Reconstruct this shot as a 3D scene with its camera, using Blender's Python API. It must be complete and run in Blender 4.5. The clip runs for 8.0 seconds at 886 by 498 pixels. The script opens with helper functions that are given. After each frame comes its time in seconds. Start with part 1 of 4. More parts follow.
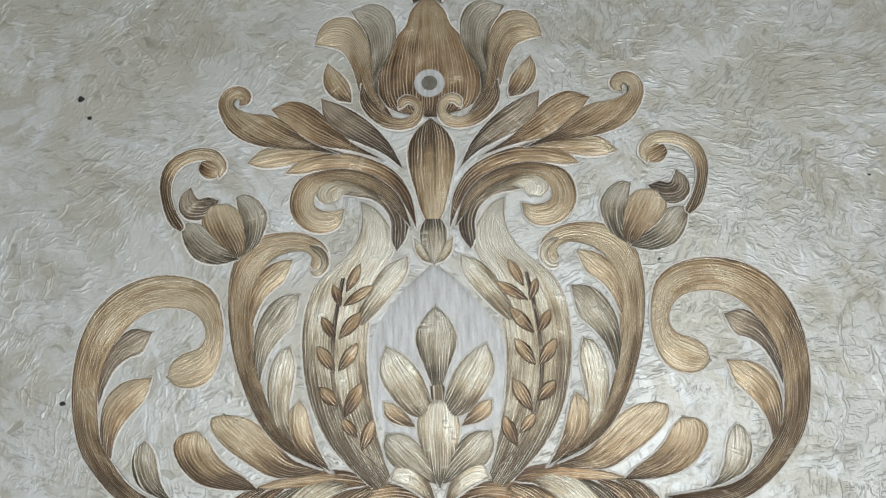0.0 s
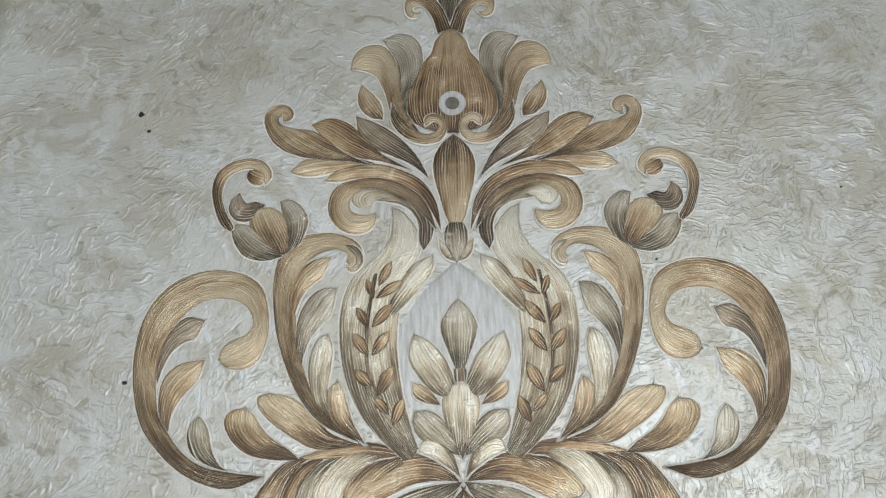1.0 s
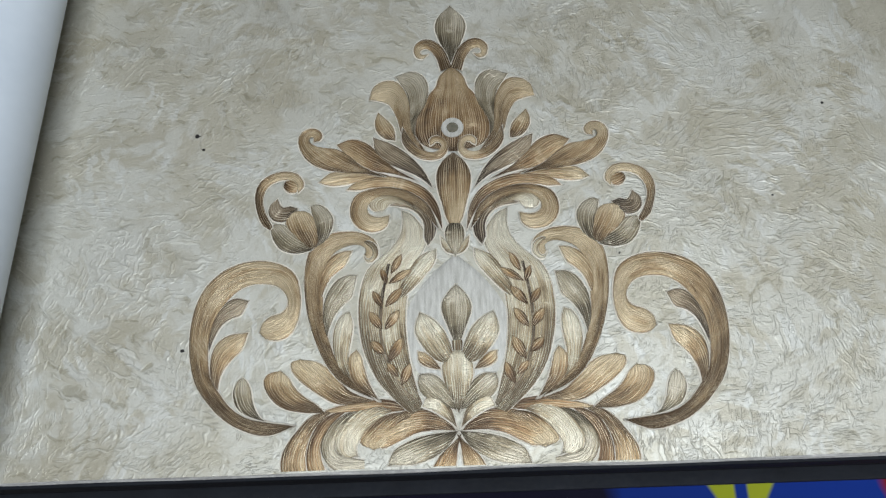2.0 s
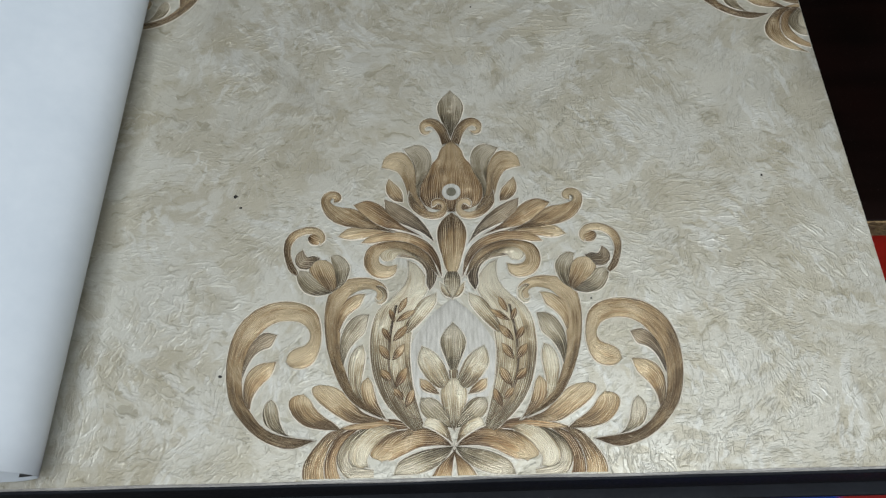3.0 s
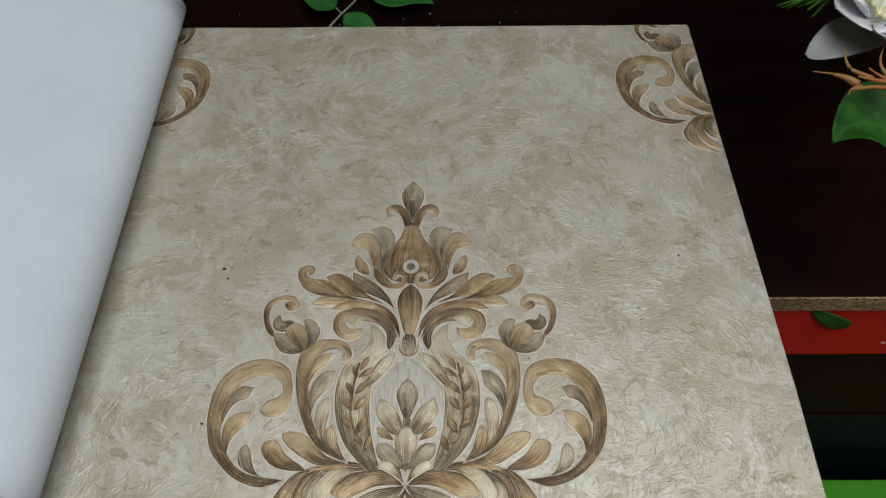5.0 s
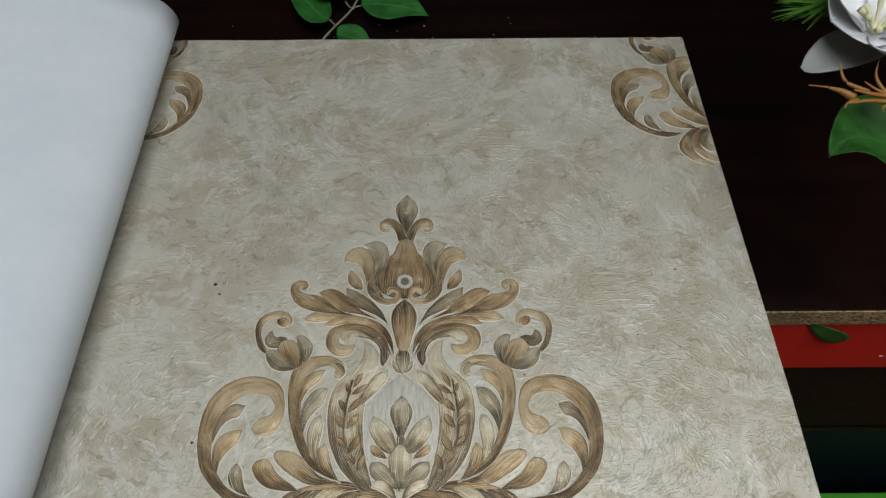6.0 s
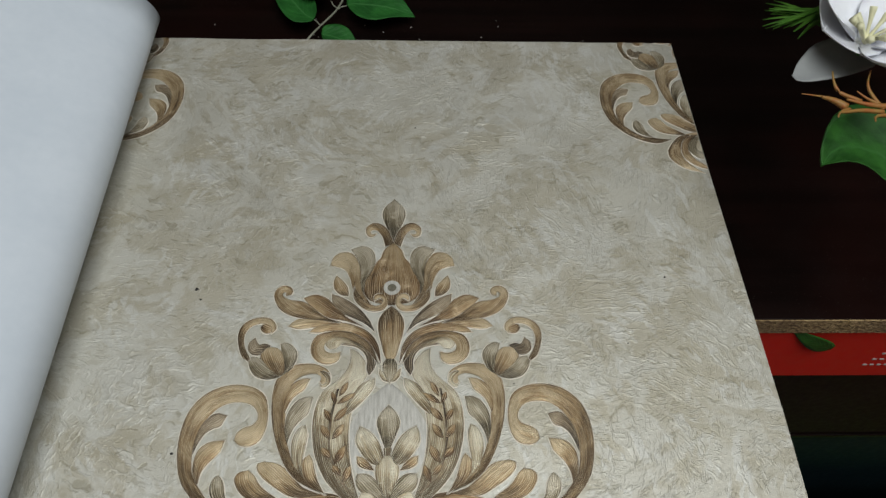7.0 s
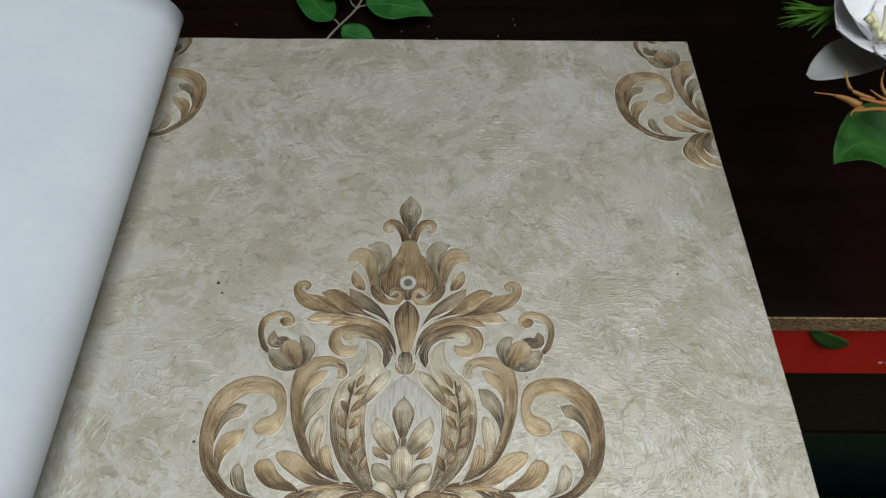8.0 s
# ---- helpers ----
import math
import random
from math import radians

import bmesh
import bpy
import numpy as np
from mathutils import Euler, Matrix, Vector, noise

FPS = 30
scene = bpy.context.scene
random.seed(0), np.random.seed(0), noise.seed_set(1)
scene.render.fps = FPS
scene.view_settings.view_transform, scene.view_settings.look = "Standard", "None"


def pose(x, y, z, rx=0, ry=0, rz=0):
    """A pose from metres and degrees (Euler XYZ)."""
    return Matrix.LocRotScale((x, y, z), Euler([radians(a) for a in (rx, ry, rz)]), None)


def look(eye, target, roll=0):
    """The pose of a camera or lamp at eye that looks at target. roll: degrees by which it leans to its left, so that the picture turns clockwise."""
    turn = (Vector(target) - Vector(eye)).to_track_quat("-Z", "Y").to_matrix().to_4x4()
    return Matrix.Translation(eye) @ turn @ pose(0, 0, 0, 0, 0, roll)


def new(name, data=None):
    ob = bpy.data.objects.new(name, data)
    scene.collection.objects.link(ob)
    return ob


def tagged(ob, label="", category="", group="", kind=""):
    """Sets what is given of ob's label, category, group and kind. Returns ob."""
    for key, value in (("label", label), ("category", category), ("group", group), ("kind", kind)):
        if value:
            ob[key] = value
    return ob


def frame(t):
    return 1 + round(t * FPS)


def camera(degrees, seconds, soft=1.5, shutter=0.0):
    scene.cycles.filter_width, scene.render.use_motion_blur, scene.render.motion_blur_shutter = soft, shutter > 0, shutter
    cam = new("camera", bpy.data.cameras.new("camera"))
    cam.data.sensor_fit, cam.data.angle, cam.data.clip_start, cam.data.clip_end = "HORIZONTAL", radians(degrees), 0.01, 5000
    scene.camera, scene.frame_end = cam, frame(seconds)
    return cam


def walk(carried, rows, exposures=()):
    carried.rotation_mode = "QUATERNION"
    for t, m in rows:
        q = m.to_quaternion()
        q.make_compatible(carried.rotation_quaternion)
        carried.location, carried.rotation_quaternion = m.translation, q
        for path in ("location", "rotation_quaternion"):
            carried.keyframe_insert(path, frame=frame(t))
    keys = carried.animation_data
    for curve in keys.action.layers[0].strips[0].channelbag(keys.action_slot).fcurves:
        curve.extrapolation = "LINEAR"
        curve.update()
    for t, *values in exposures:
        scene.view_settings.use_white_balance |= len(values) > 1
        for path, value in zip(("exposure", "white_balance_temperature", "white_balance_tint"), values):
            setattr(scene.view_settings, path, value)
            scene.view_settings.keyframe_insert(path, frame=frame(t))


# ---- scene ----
cam = camera(63.69, 8.0, soft=1.4)
walk(cam, [
    (0.0, pose(0.0068, -0.1103, 0.2081, 14.89, 1.55, -1.64)),
    (0.5, pose(0.0023, -0.1159, 0.2137, 15.96, 1.40, -1.60)),
    (1.0, pose(-0.0020, -0.1270, 0.2315, 17.33, 1.04, -1.28)),
    (2.3, pose(0.0015, -0.1722, 0.2888, 22.62, 1.64, -0.58)),
    (2.5, pose(0.0003, -0.1777, 0.2985, 23.78, 1.30, -0.34)),
    (3.0, pose(0.0009, -0.1909, 0.3222, 26.16, 1.13, -0.35)),
    (3.5, pose(0.0074, -0.2029, 0.3417, 28.93, 1.65, -0.28)),
    (4.0, pose(0.0121, -0.2116, 0.3524, 29.62, 1.33, -0.26)),
    (4.5, pose(0.0153, -0.2217, 0.3604, 32.22, 0.65, -0.42)),
    (5.0, pose(0.0217, -0.2304, 0.3651, 33.74, 0.42, -0.07)),
    (6.5, pose(0.0226, -0.2212, 0.3608, 34.54, -0.46, -0.65)),
    (7.0, pose(0.0165, -0.2187, 0.3581, 34.62, -1.54, -0.98)),
    (7.5, pose(0.0188, -0.2184, 0.3574, 33.85, -0.84, -0.19)),
    (8.0, pose(0.0185, -0.2239, 0.3643, 34.38, -0.45, 0.12)),
], exposures=[(0.0, -0.41, 6230, 12), (1.2, -0.41, 6230, 12), (2.5, -0.28, 6430, 9), (3.5, -0.48, 6680, 10), (4.5, -0.6, 6930, 11), (6.5, -0.61, 6880, 10), (8.0, -0.46, 6750, 10)])

# ---------------------------------------------------------------- light
# heights: the open page lies at z = 0, the desk top at -0.04, the floor at -0.79
FLOOR, CEIL, DESK = -0.79, 1.85, -0.04
world = bpy.data.worlds.new("sky")
scene.world = world
world.use_nodes = True
wn = world.node_tree
sky = wn.nodes.new("ShaderNodeTexSky")
sky.sky_type, sky.sun_disc = "NISHITA", False
sky.sun_elevation, sky.sun_rotation = radians(40), radians(200)
wn.links.new(sky.outputs[0], wn.nodes["Background"].inputs[0])
wn.nodes["Background"].inputs[1].default_value = 0.12


def area(name, m, sx, sy, power, colour):
    lamp = bpy.data.lights.new(name, "AREA")
    lamp.shape, lamp.size, lamp.size_y, lamp.energy, lamp.color = "RECTANGLE", sx, sy, power, colour
    ob = new(name, lamp)
    ob.matrix_world = m
    return ob


# unseen skylight, added for the overhead light that the page's sheen suggests
SKY_X, SKY_Y, SKY_W, SKY_H = 0.28, -0.56, 1.4, 1.7
area("skylight_daylight", look((SKY_X, SKY_Y, CEIL + 0.02), (SKY_X - 0.001, SKY_Y, 0.0)), SKY_H, SKY_W, 56, (0.90, 0.96, 1.0))


# ---------------------------------------------------------------- materials
class Mat:
    """A small node builder."""

    def __init__(self, name):
        self.m = bpy.data.materials.new(name)
        self.m.use_nodes = True
        self.t = self.m.node_tree
        self.b = self.t.nodes["Principled BSDF"]

    def put(self, socket, value):
        if isinstance(value, bpy.types.NodeSocket):
            self.t.links.new(value, socket)
        else:
            socket.default_value = value

    def node(self, kind, **inputs):
        n = self.t.nodes.new(kind)
        for key, value in inputs.items():
            self.put(n.inputs[key.replace("_", " ")], value)
        return n

    def coord(self):
        return self.node("ShaderNodeTexCoord").outputs["Object"]

    def uv(self, layer):
        n = self.node("ShaderNodeUVMap")
        n.uv_map = layer
        return n.outputs[0]

    def mapping(self, v, scale=(1, 1, 1), rot=(0, 0, 0), loc=(0, 0, 0)):
        n = self.node("ShaderNodeMapping", Vector=v)
        n.inputs["Scale"].default_value = scale
        n.inputs["Rotation"].default_value = [radians(a) for a in rot]
        n.inputs["Location"].default_value = (loc[0], loc[1], loc[2] + 0.43)
        return n.outputs[0]

    def noise(self, v, scale, detail=3.0, rough=0.55, dist=0.0, out="Fac"):
        return self.node("ShaderNodeTexNoise", Vector=v, Scale=scale, Detail=detail, Roughness=rough, Distortion=dist).outputs[out]

    def voronoi(self, v, scale, feature="F1"):
        n = self.node("ShaderNodeTexVoronoi", Vector=v, Scale=scale)
        n.feature = feature
        return n.outputs["Distance"]

    def math(self, op, a, b=0.0, c=0.0, clamp=False):
        n = self.t.nodes.new("ShaderNodeMath")
        n.operation, n.use_clamp = op, clamp
        for s, v in zip(n.inputs, (a, b, c)):
            self.put(s, v)
        return n.outputs[0]

    def vmath(self, op, a, b):
        n = self.t.nodes.new("ShaderNodeVectorMath")
        n.operation = op
        self.put(n.inputs[0], a)
        self.put(n.inputs[1], b)
        return n.outputs[0]

    def range(self, v, a, b, c=0.0, d=1.0):
        n = self.node("ShaderNodeMapRange", Value=v)
        for key, value in zip(("From Min", "From Max", "To Min", "To Max"), (a, b, c, d)):
            n.inputs[key].default_value = value
        return n.outputs[0]

    def mix(self, f, a, b, mode="MIX"):
        n = self.t.nodes.new("ShaderNodeMix")
        n.data_type, n.blend_type = "RGBA", mode
        self.put(n.inputs[0], f)
        for s, v in ((n.inputs[6], a), (n.inputs[7], b)):
            self.put(s, v if isinstance(v, bpy.types.NodeSocket) else (*v, 1))
        return n.outputs[2]

    def ramp(self, f, *stops):
        n = self.node("ShaderNodeValToRGB", Fac=f)
        e = n.color_ramp.elements
        while len(e) < len(stops):
            e.new(0.5)
        for el, (p, c) in zip(e, stops):
            el.position, el.color = p, (*c, 1)
        return n.outputs[0]

    def split(self, v):
        n = self.node("ShaderNodeSeparateXYZ", Vector=v)
        return n.outputs

    def bump(self, h, dist, strength=1.0, normal=None):
        n = self.node("ShaderNodeBump", Height=h, Strength=strength, Distance=dist)
        if normal:
            self.t.links.new(normal, n.inputs["Normal"])
        return n.outputs[0]

    def done(self, colour, rough=0.5, metal=0.0, normal=None, spec=0.5):
        self.put(self.b.inputs["Base Color"], colour if isinstance(colour, bpy.types.NodeSocket) else (*colour, 1))
        self.put(self.b.inputs["Roughness"], rough)
        self.put(self.b.inputs["Metallic"], metal)
        self.put(self.b.inputs["Specular IOR Level"], spec)
        if normal:
            self.t.links.new(normal, self.b.inputs["Normal"])
        return self.m


def stroke_layer(k, p, warped, cells, seed, long_, short, lo, hi):
    """Bundles of raised dabs: each patch of the ground has its own brush direction."""
    v = k.node("ShaderNodeTexVoronoi", Vector=k.mapping(warped, loc=(seed, seed * 0.7, 0)), Scale=cells)
    rnd = k.split(v.outputs["Color"])
    turn = k.t.nodes.new("ShaderNodeVectorRotate")
    turn.rotation_type = "Z_AXIS"
    k.put(turn.inputs["Vector"], p)
    k.put(turn.inputs["Angle"], k.math("ADD", k.math("MULTIPLY", rnd[0], 1.9), 0.45 + seed))
    q = k.mapping(turn.outputs[0], (long_, short, 1), loc=(seed, 2 * seed, 0))
    n = k.noise(q, 1.0, 3.0, 0.6, 0.3)
    border = k.node("ShaderNodeTexVoronoi", Vector=k.mapping(warped, loc=(seed, seed * 0.7, 0)), Scale=cells)
    border.feature = "DISTANCE_TO_EDGE"
    patch = k.math("MULTIPLY", k.range(rnd[1], 0.15, 0.45), k.range(border.outputs["Distance"], 0.015, 0.13))
    return k.math("MULTIPLY", k.range(n, lo, hi), patch), n


def make_wallpaper():
    """Trowelled plaster look: pale grey ground, tan sweeps, bundles of short raised dabs."""
    k = Mat("wallpaper_plaster")
    p = k.mapping(k.coord())

    def warp(v, scale, amount, detail=1.0):
        n = k.noise(p, scale, detail, 0.55, 0.0, "Color")
        return k.vmath("ADD", v, k.vmath("MULTIPLY", k.vmath("SUBTRACT", n, (0.5, 0.5, 0.5)), (amount, amount, 0.0)))

    w1 = warp(p, 12.0, 0.045)
    w2 = warp(w1, 65.0, 0.020, 2.0)
    wob = warp(w1, 170.0, 0.0035)
    l1, n1 = stroke_layer(k, wob, w2, 34.0, 1.0, 120, 640, 0.54, 0.63)
    l2, n2 = stroke_layer(k, wob, w2, 26.0, 2.6, 90, 430, 0.55, 0.64)
    l3, n3 = stroke_layer(k, wob, w2, 60.0, 4.3, 220, 900, 0.53, 0.62)
    drops = k.math("MULTIPLY", k.range(k.voronoi(k.mapping(w2, (1.0, 0.6, 1)), 330.0), 0.12, 0.36, 1.0, 0.0), k.range(k.noise(p, 26.0, 2.0), 0.54, 0.62))
    relief = k.math("MAXIMUM", k.math("MAXIMUM", l1, l2), k.math("MAXIMUM", k.math("MULTIPLY", l3, 0.75), k.math("MULTIPLY", drops, 0.8)))
    # colour: tan and olive dabs along the brush, small dark smudges, cool pale patches
    t1, d1 = stroke_layer(k, wob, w2, 22.0, 5.1, 42, 110, 0.49, 0.56)
    t2, d2 = stroke_layer(k, wob, w2, 44.0, 7.7, 85, 220, 0.50, 0.57)
    t3, d3 = stroke_layer(k, wob, w2, 30.0, 9.2, 60, 170, 0.52, 0.575)
    cloud = k.noise(w2, 24.0, 5.0, 0.68)
    c = k.mix(k.range(k.noise(w1, 9.0, 2.0), 0.4, 0.65), (0.545, 0.522, 0.445), (0.59, 0.574, 0.508))
    c = k.mix(k.range(cloud, 0.49, 0.57, 0.0, 0.62), c, (0.44, 0.395, 0.290))
    c = k.mix(k.math("MULTIPLY", t1, 0.65), c, (0.43, 0.385, 0.285))
    c = k.mix(k.math("MULTIPLY", t3, 0.55), c, (0.655, 0.65, 0.605))
    c = k.mix(k.math("MULTIPLY", t2, 0.42), c, (0.40, 0.365, 0.275))
    spots = k.math("MULTIPLY", k.range(k.noise(k.mapping(w2, (1.0, 2.2, 1), (0, 0, 55)), 120.0, 2.0, 0.6), 0.60, 0.67), k.range(cloud, 0.40, 0.52))
    c = k.mix(k.math("MULTIPLY", spots, 0.55), c, (0.285, 0.255, 0.175))
    # relief shading put into the colour: darker dab edges, lighter ridges
    rim = k.math("MULTIPLY", k.range(relief, 0.05, 0.3), k.range(relief, 0.4, 0.8, 1.0, 0.0))
    c = k.mix(k.math("MULTIPLY", rim, 0.09), c, (0.27, 0.25, 0.19))
    c = k.mix(k.math("MULTIPLY", k.range(relief, 0.6, 1.0), 0.34), c, (0.74, 0.72, 0.64))
    fine = k.noise(p, 1100.0, 2.0, 0.6)
    c = k.mix(k.range(fine, 0.58, 0.72, 0.0, 0.22), c, (0.78, 0.76, 0.68))
    c = k.mix(k.range(fine, 0.30, 0.44, 0.22, 0.0), c, (0.30, 0.28, 0.22))
    h = k.math("MULTIPLY", relief, 0.75)
    for n, amount in ((fine, 0.35), (k.noise(wob, 260.0, 3.0), 0.45), (t1, -0.05), (t2, -0.08), (t3, 0.12), (spots, -0.25)):
        h = k.math("ADD", h, k.math("MULTIPLY", n, amount))
    n = k.bump(h, 0.00024, 0.95)
    rough = k.range(k.noise(w1, 40.0, 3.0), 0.3, 0.7, 0.44, 0.58)
    return k.done(c, rough, 0.45, n, 0.6)


def make_print(name, dark, mid, light, metal=0.55):
    """Pearl ink in fine brush lines along each leaf, dark at its root, with a pale rim and a dark line inside it."""
    k = Mat("print_" + name)
    flow, rel = k.uv("flow"), k.split(k.uv("rel"))
    inside = k.math("DIVIDE", k.split(k.uv("edge"))[0], 100.0)
    s = k.noise(k.mapping(flow, (34, 1500, 1)), 1.0, 2.0, 0.6)
    fine = k.noise(k.mapping(flow, (70, 2900, 1), loc=(2, 5, 0)), 1.0, 1.0, 0.5)
    s2 = k.noise(k.mapping(flow, (30, 330, 1), loc=(4, 9, 0)), 1.0, 2.0, 0.6)
    broad = k.noise(k.mapping(flow), 110.0, 2.0)
    grit = k.noise(k.mapping(flow), 2300.0, 2.0, 0.6)
    hatch = k.noise(k.mapping(flow, (1100, 160, 1)), 1.0, 2.0, 0.5)
    info = k.node("ShaderNodeObjectInfo").outputs["Random"]
    t = k.math("ADD", 0.47, k.range(rel[0], 0.05, 0.85, -0.44, 0.33))
    t = k.math("ADD", t, k.range(inside, 0.0004, 0.0024, -0.12, 0.05))
    t = k.math("ADD", t, k.math("MULTIPLY", k.math("SUBTRACT", rel[1], 0.5), -0.16))
    for n, amount in ((s, 0.55), (s2, 0.75), (broad, 0.95), (grit, 0.55), (info, 0.16)):
        t = k.math("ADD", t, k.math("MULTIPLY", k.math("SUBTRACT", n, 0.5), amount))
    t = k.math("ADD", t, 0.0, clamp=True)
    c = k.ramp(t, (0.03, tuple(0.75 * v for v in dark)), (0.2, dark), (0.5, mid), (0.85, light))
    bright = tuple(0.55 * min(0.9, 1.3 * v) + 0.45 * w for v, w in zip(light, (0.84, 0.77, 0.62)))
    # engraved hair lines, about a millimetre apart, that come and go
    phase = k.math("ADD", k.math("MULTIPLY", k.split(flow)[1], 2 * math.pi / 0.00095), k.math("MULTIPLY", k.noise(k.mapping(flow, (60, 200, 1), loc=(3, 1, 0)), 1.0, 2.0), 14.0))
    wave = k.math("SINE", phase)
    show = k.math("MULTIPLY", k.range(s2, 0.34, 0.54, 0.25, 1.0), k.range(fine, 0.30, 0.46))
    hair = k.math("MULTIPLY", k.range(wave, 0.35, 0.85), show)
    c = k.mix(k.math("MULTIPLY", hair, 0.9), c, bright)
    groove = k.math("MULTIPLY", k.range(wave, -0.95, -0.5, 1.0, 0.0), k.range(s, 0.42, 0.6))
    c = k.mix(k.math("MULTIPLY", groove, 0.5), c, dark)
    glint = k.math("MULTIPLY", k.range(broad, 0.58, 0.66), k.range(hatch, 0.5, 0.60))
    c = k.mix(k.math("MULTIPLY", glint, 0.4), c, bright)
    wob = k.math("ADD", inside, k.math("MULTIPLY", k.math("SUBTRACT", k.noise(flow, 900.0, 2.0), 0.5), 0.0005))
    line = k.math("MULTIPLY", k.range(wob, 0.00050, 0.00066), k.range(wob, 0.00082, 0.0012, 1.0, 0.0))
    c = k.mix(k.math("MULTIPLY", line, 0.55), c, dark)
    rim = k.range(wob, 0.00050, 0.00064, 1.0, 0.0)
    c = k.mix(k.math("MULTIPLY", rim, 0.92), c, (0.80, 0.735, 0.62))
    h = k.math("ADD", k.math("ADD", s, k.math("MULTIPLY", hair, 1.0)), k.math("ADD", k.math("MULTIPLY", glint, 0.5), k.math("MULTIPLY", grit, 0.6)))
    return k.done(c, k.range(s, 0.3, 0.7, 0.32, 0.46), k.math("MULTIPLY", k.math("SUBTRACT", 1.0, rim), metal), k.bump(h, 0.00024, 0.9), 0.6)


def make_simple(name, a, b, scale, rough=0.5, metal=0.0, bump=0.0, stretch=(1, 1, 1), spec=0.5, lo=0.35, hi=0.65):
    k = Mat(name)
    p = k.mapping(k.coord(), stretch)
    n1 = k.noise(p, scale, 4.0, 0.6)
    n2 = k.noise(p, scale * 9, 3.0, 0.6)
    f = k.math("ADD", k.math("MULTIPLY", n1, 0.65), k.math("MULTIPLY", n2, 0.35))
    c = k.mix(k.range(f, lo, hi), a, b)
    return k.done(c, k.range(n2, 0.3, 0.7, rough * 0.85, min(1, rough * 1.15)), metal, k.bump(f, bump, 0.7) if bump else None, spec)


def make_leaf(name, a, b, vein):
    k = Mat(name)
    rel = k.split(k.uv("rel"))
    side = k.math("ABSOLUTE", k.math("SUBTRACT", rel[1], 0.5))
    p = k.coord()
    n1 = k.noise(p, 60.0, 3.0)
    c = k.mix(k.range(n1, 0.35, 0.65), a, b)
    ribs = k.math("SINE", k.math("MULTIPLY", k.math("SUBTRACT", rel[0], k.math("MULTIPLY", side, 0.7)), 48.0))
    c = k.mix(k.range(ribs, 0.9, 1.0, 0.0, 0.25), c, vein)
    c = k.mix(k.range(side, 0.012, 0.03, 0.7, 0.0), c, vein)
    weave = k.math("ADD", k.noise(p, 1800.0, 1.0), k.math("MULTIPLY", ribs, 0.35))
    return k.done(c, 0.55, 0.0, k.bump(weave, 0.0004, 0.5), 0.22)


def make_chip():
    k = Mat("chipboard_edge")
    p = k.coord()
    v = k.node("ShaderNodeTexVoronoi", Vector=k.mapping(p, (1, 1, 2.2)), Scale=420.0)
    c = k.ramp(k.split(v.outputs["Color"])[0], (0.0, (0.10, 0.06, 0.028)), (0.4, (0.32, 0.215, 0.10)), (0.75, (0.46, 0.33, 0.17)), (1.0, (0.22, 0.145, 0.07)))
    c = k.mix(k.range(k.noise(p, 25.0, 3.0), 0.45, 0.7, 0.0, 0.7), c, (0.16, 0.10, 0.055))
    return k.done(c, 0.8, 0.0, k.bump(v.outputs["Distance"], 0.0012, 0.8), 0.3)


def make_desk():
    """Dark reddish-brown laminate, smooth, dusty and scuffed."""
    k = Mat("dark_laminate")
    p = k.coord()
    g = k.noise(k.mapping(p, (3, 60, 60)), 1.0, 4.0, 0.6)
    c = k.mix(k.range(g, 0.35, 0.65), (0.003, 0.0016, 0.0012), (0.007, 0.0032, 0.0026))
    red = k.range(k.noise(p, 7.0, 2.0), 0.5, 0.75)
    c = k.mix(k.math("MULTIPLY", red, 0.6), c, (0.016, 0.004, 0.003))
    dust = k.range(k.noise(p, 900.0, 1.0), 0.68, 0.76)
    c = k.mix(k.math("MULTIPLY", dust, 0.10), c, (0.25, 0.22, 0.2))
    rough = k.range(k.noise(p, 30.0, 4.0), 0.3, 0.7, 0.28, 0.45)
    return k.done(c, rough, 0.0, k.bump(g, 0.0002, 0.3), 0.08)


def make_printed_top():
    """Glossy carton: green band, wavy blue, acid yellow shapes, red corner."""
    k = Mat("printed_carton")
    p = k.coord()
    q = k.vmath("ADD", p, k.vmath("MULTIPLY", k.vmath("SUBTRACT", k.noise(p, 14.0, 2.0, 0.5, 0.0, "Color"), (0.5, 0.5, 0.5)), (0.05, 0.05, 0.0)))
    x, y, _ = k.split(q)
    c = k.mix(k.range(y, -0.052, -0.046), (0.30, 0.36, 0.02), (0.05, 0.26, 0.02))
    blue = k.math("MULTIPLY", k.range(y, -0.048, -0.044, 1.0, 0.0), k.range(y, -0.056, -0.052))
    low = k.range(y, -0.09, -0.08, 1.0, 0.0)
    c = k.mix(k.math("MAXIMUM", blue, low), c, (0.004, 0.03, 0.24))
    ox, oy, _ = k.split(p)
    ax = k.math("ABSOLUTE", k.math("SUBTRACT", ox, 0.240))
    ay = k.math("ABSOLUTE", k.math("ADD", oy, 0.130))
    ring = k.math("ADD", ax, k.math("MULTIPLY", ay, 0.6))
    spot = k.math("MULTIPLY", k.range(ring, 0.029, 0.033, 1.0, 0.0), k.range(ax, 0.004, 0.007))
    c = k.mix(k.math("MULTIPLY", spot, low), c, (0.36, 0.40, 0.02))
    c = k.mix(k.math("MULTIPLY", k.range(x, 0.355, 0.365), low), c, (0.22, 0.012, 0.010))
    c = k.mix(k.range(x, 0.12, 0.135, 1.0, 0.0), c, (0.006, 0.005, 0.02))
    return k.done(c, 0.7, 0.0, k.bump(k.noise(p, 120.0, 2.0), 0.0004, 0.4), 0.15)


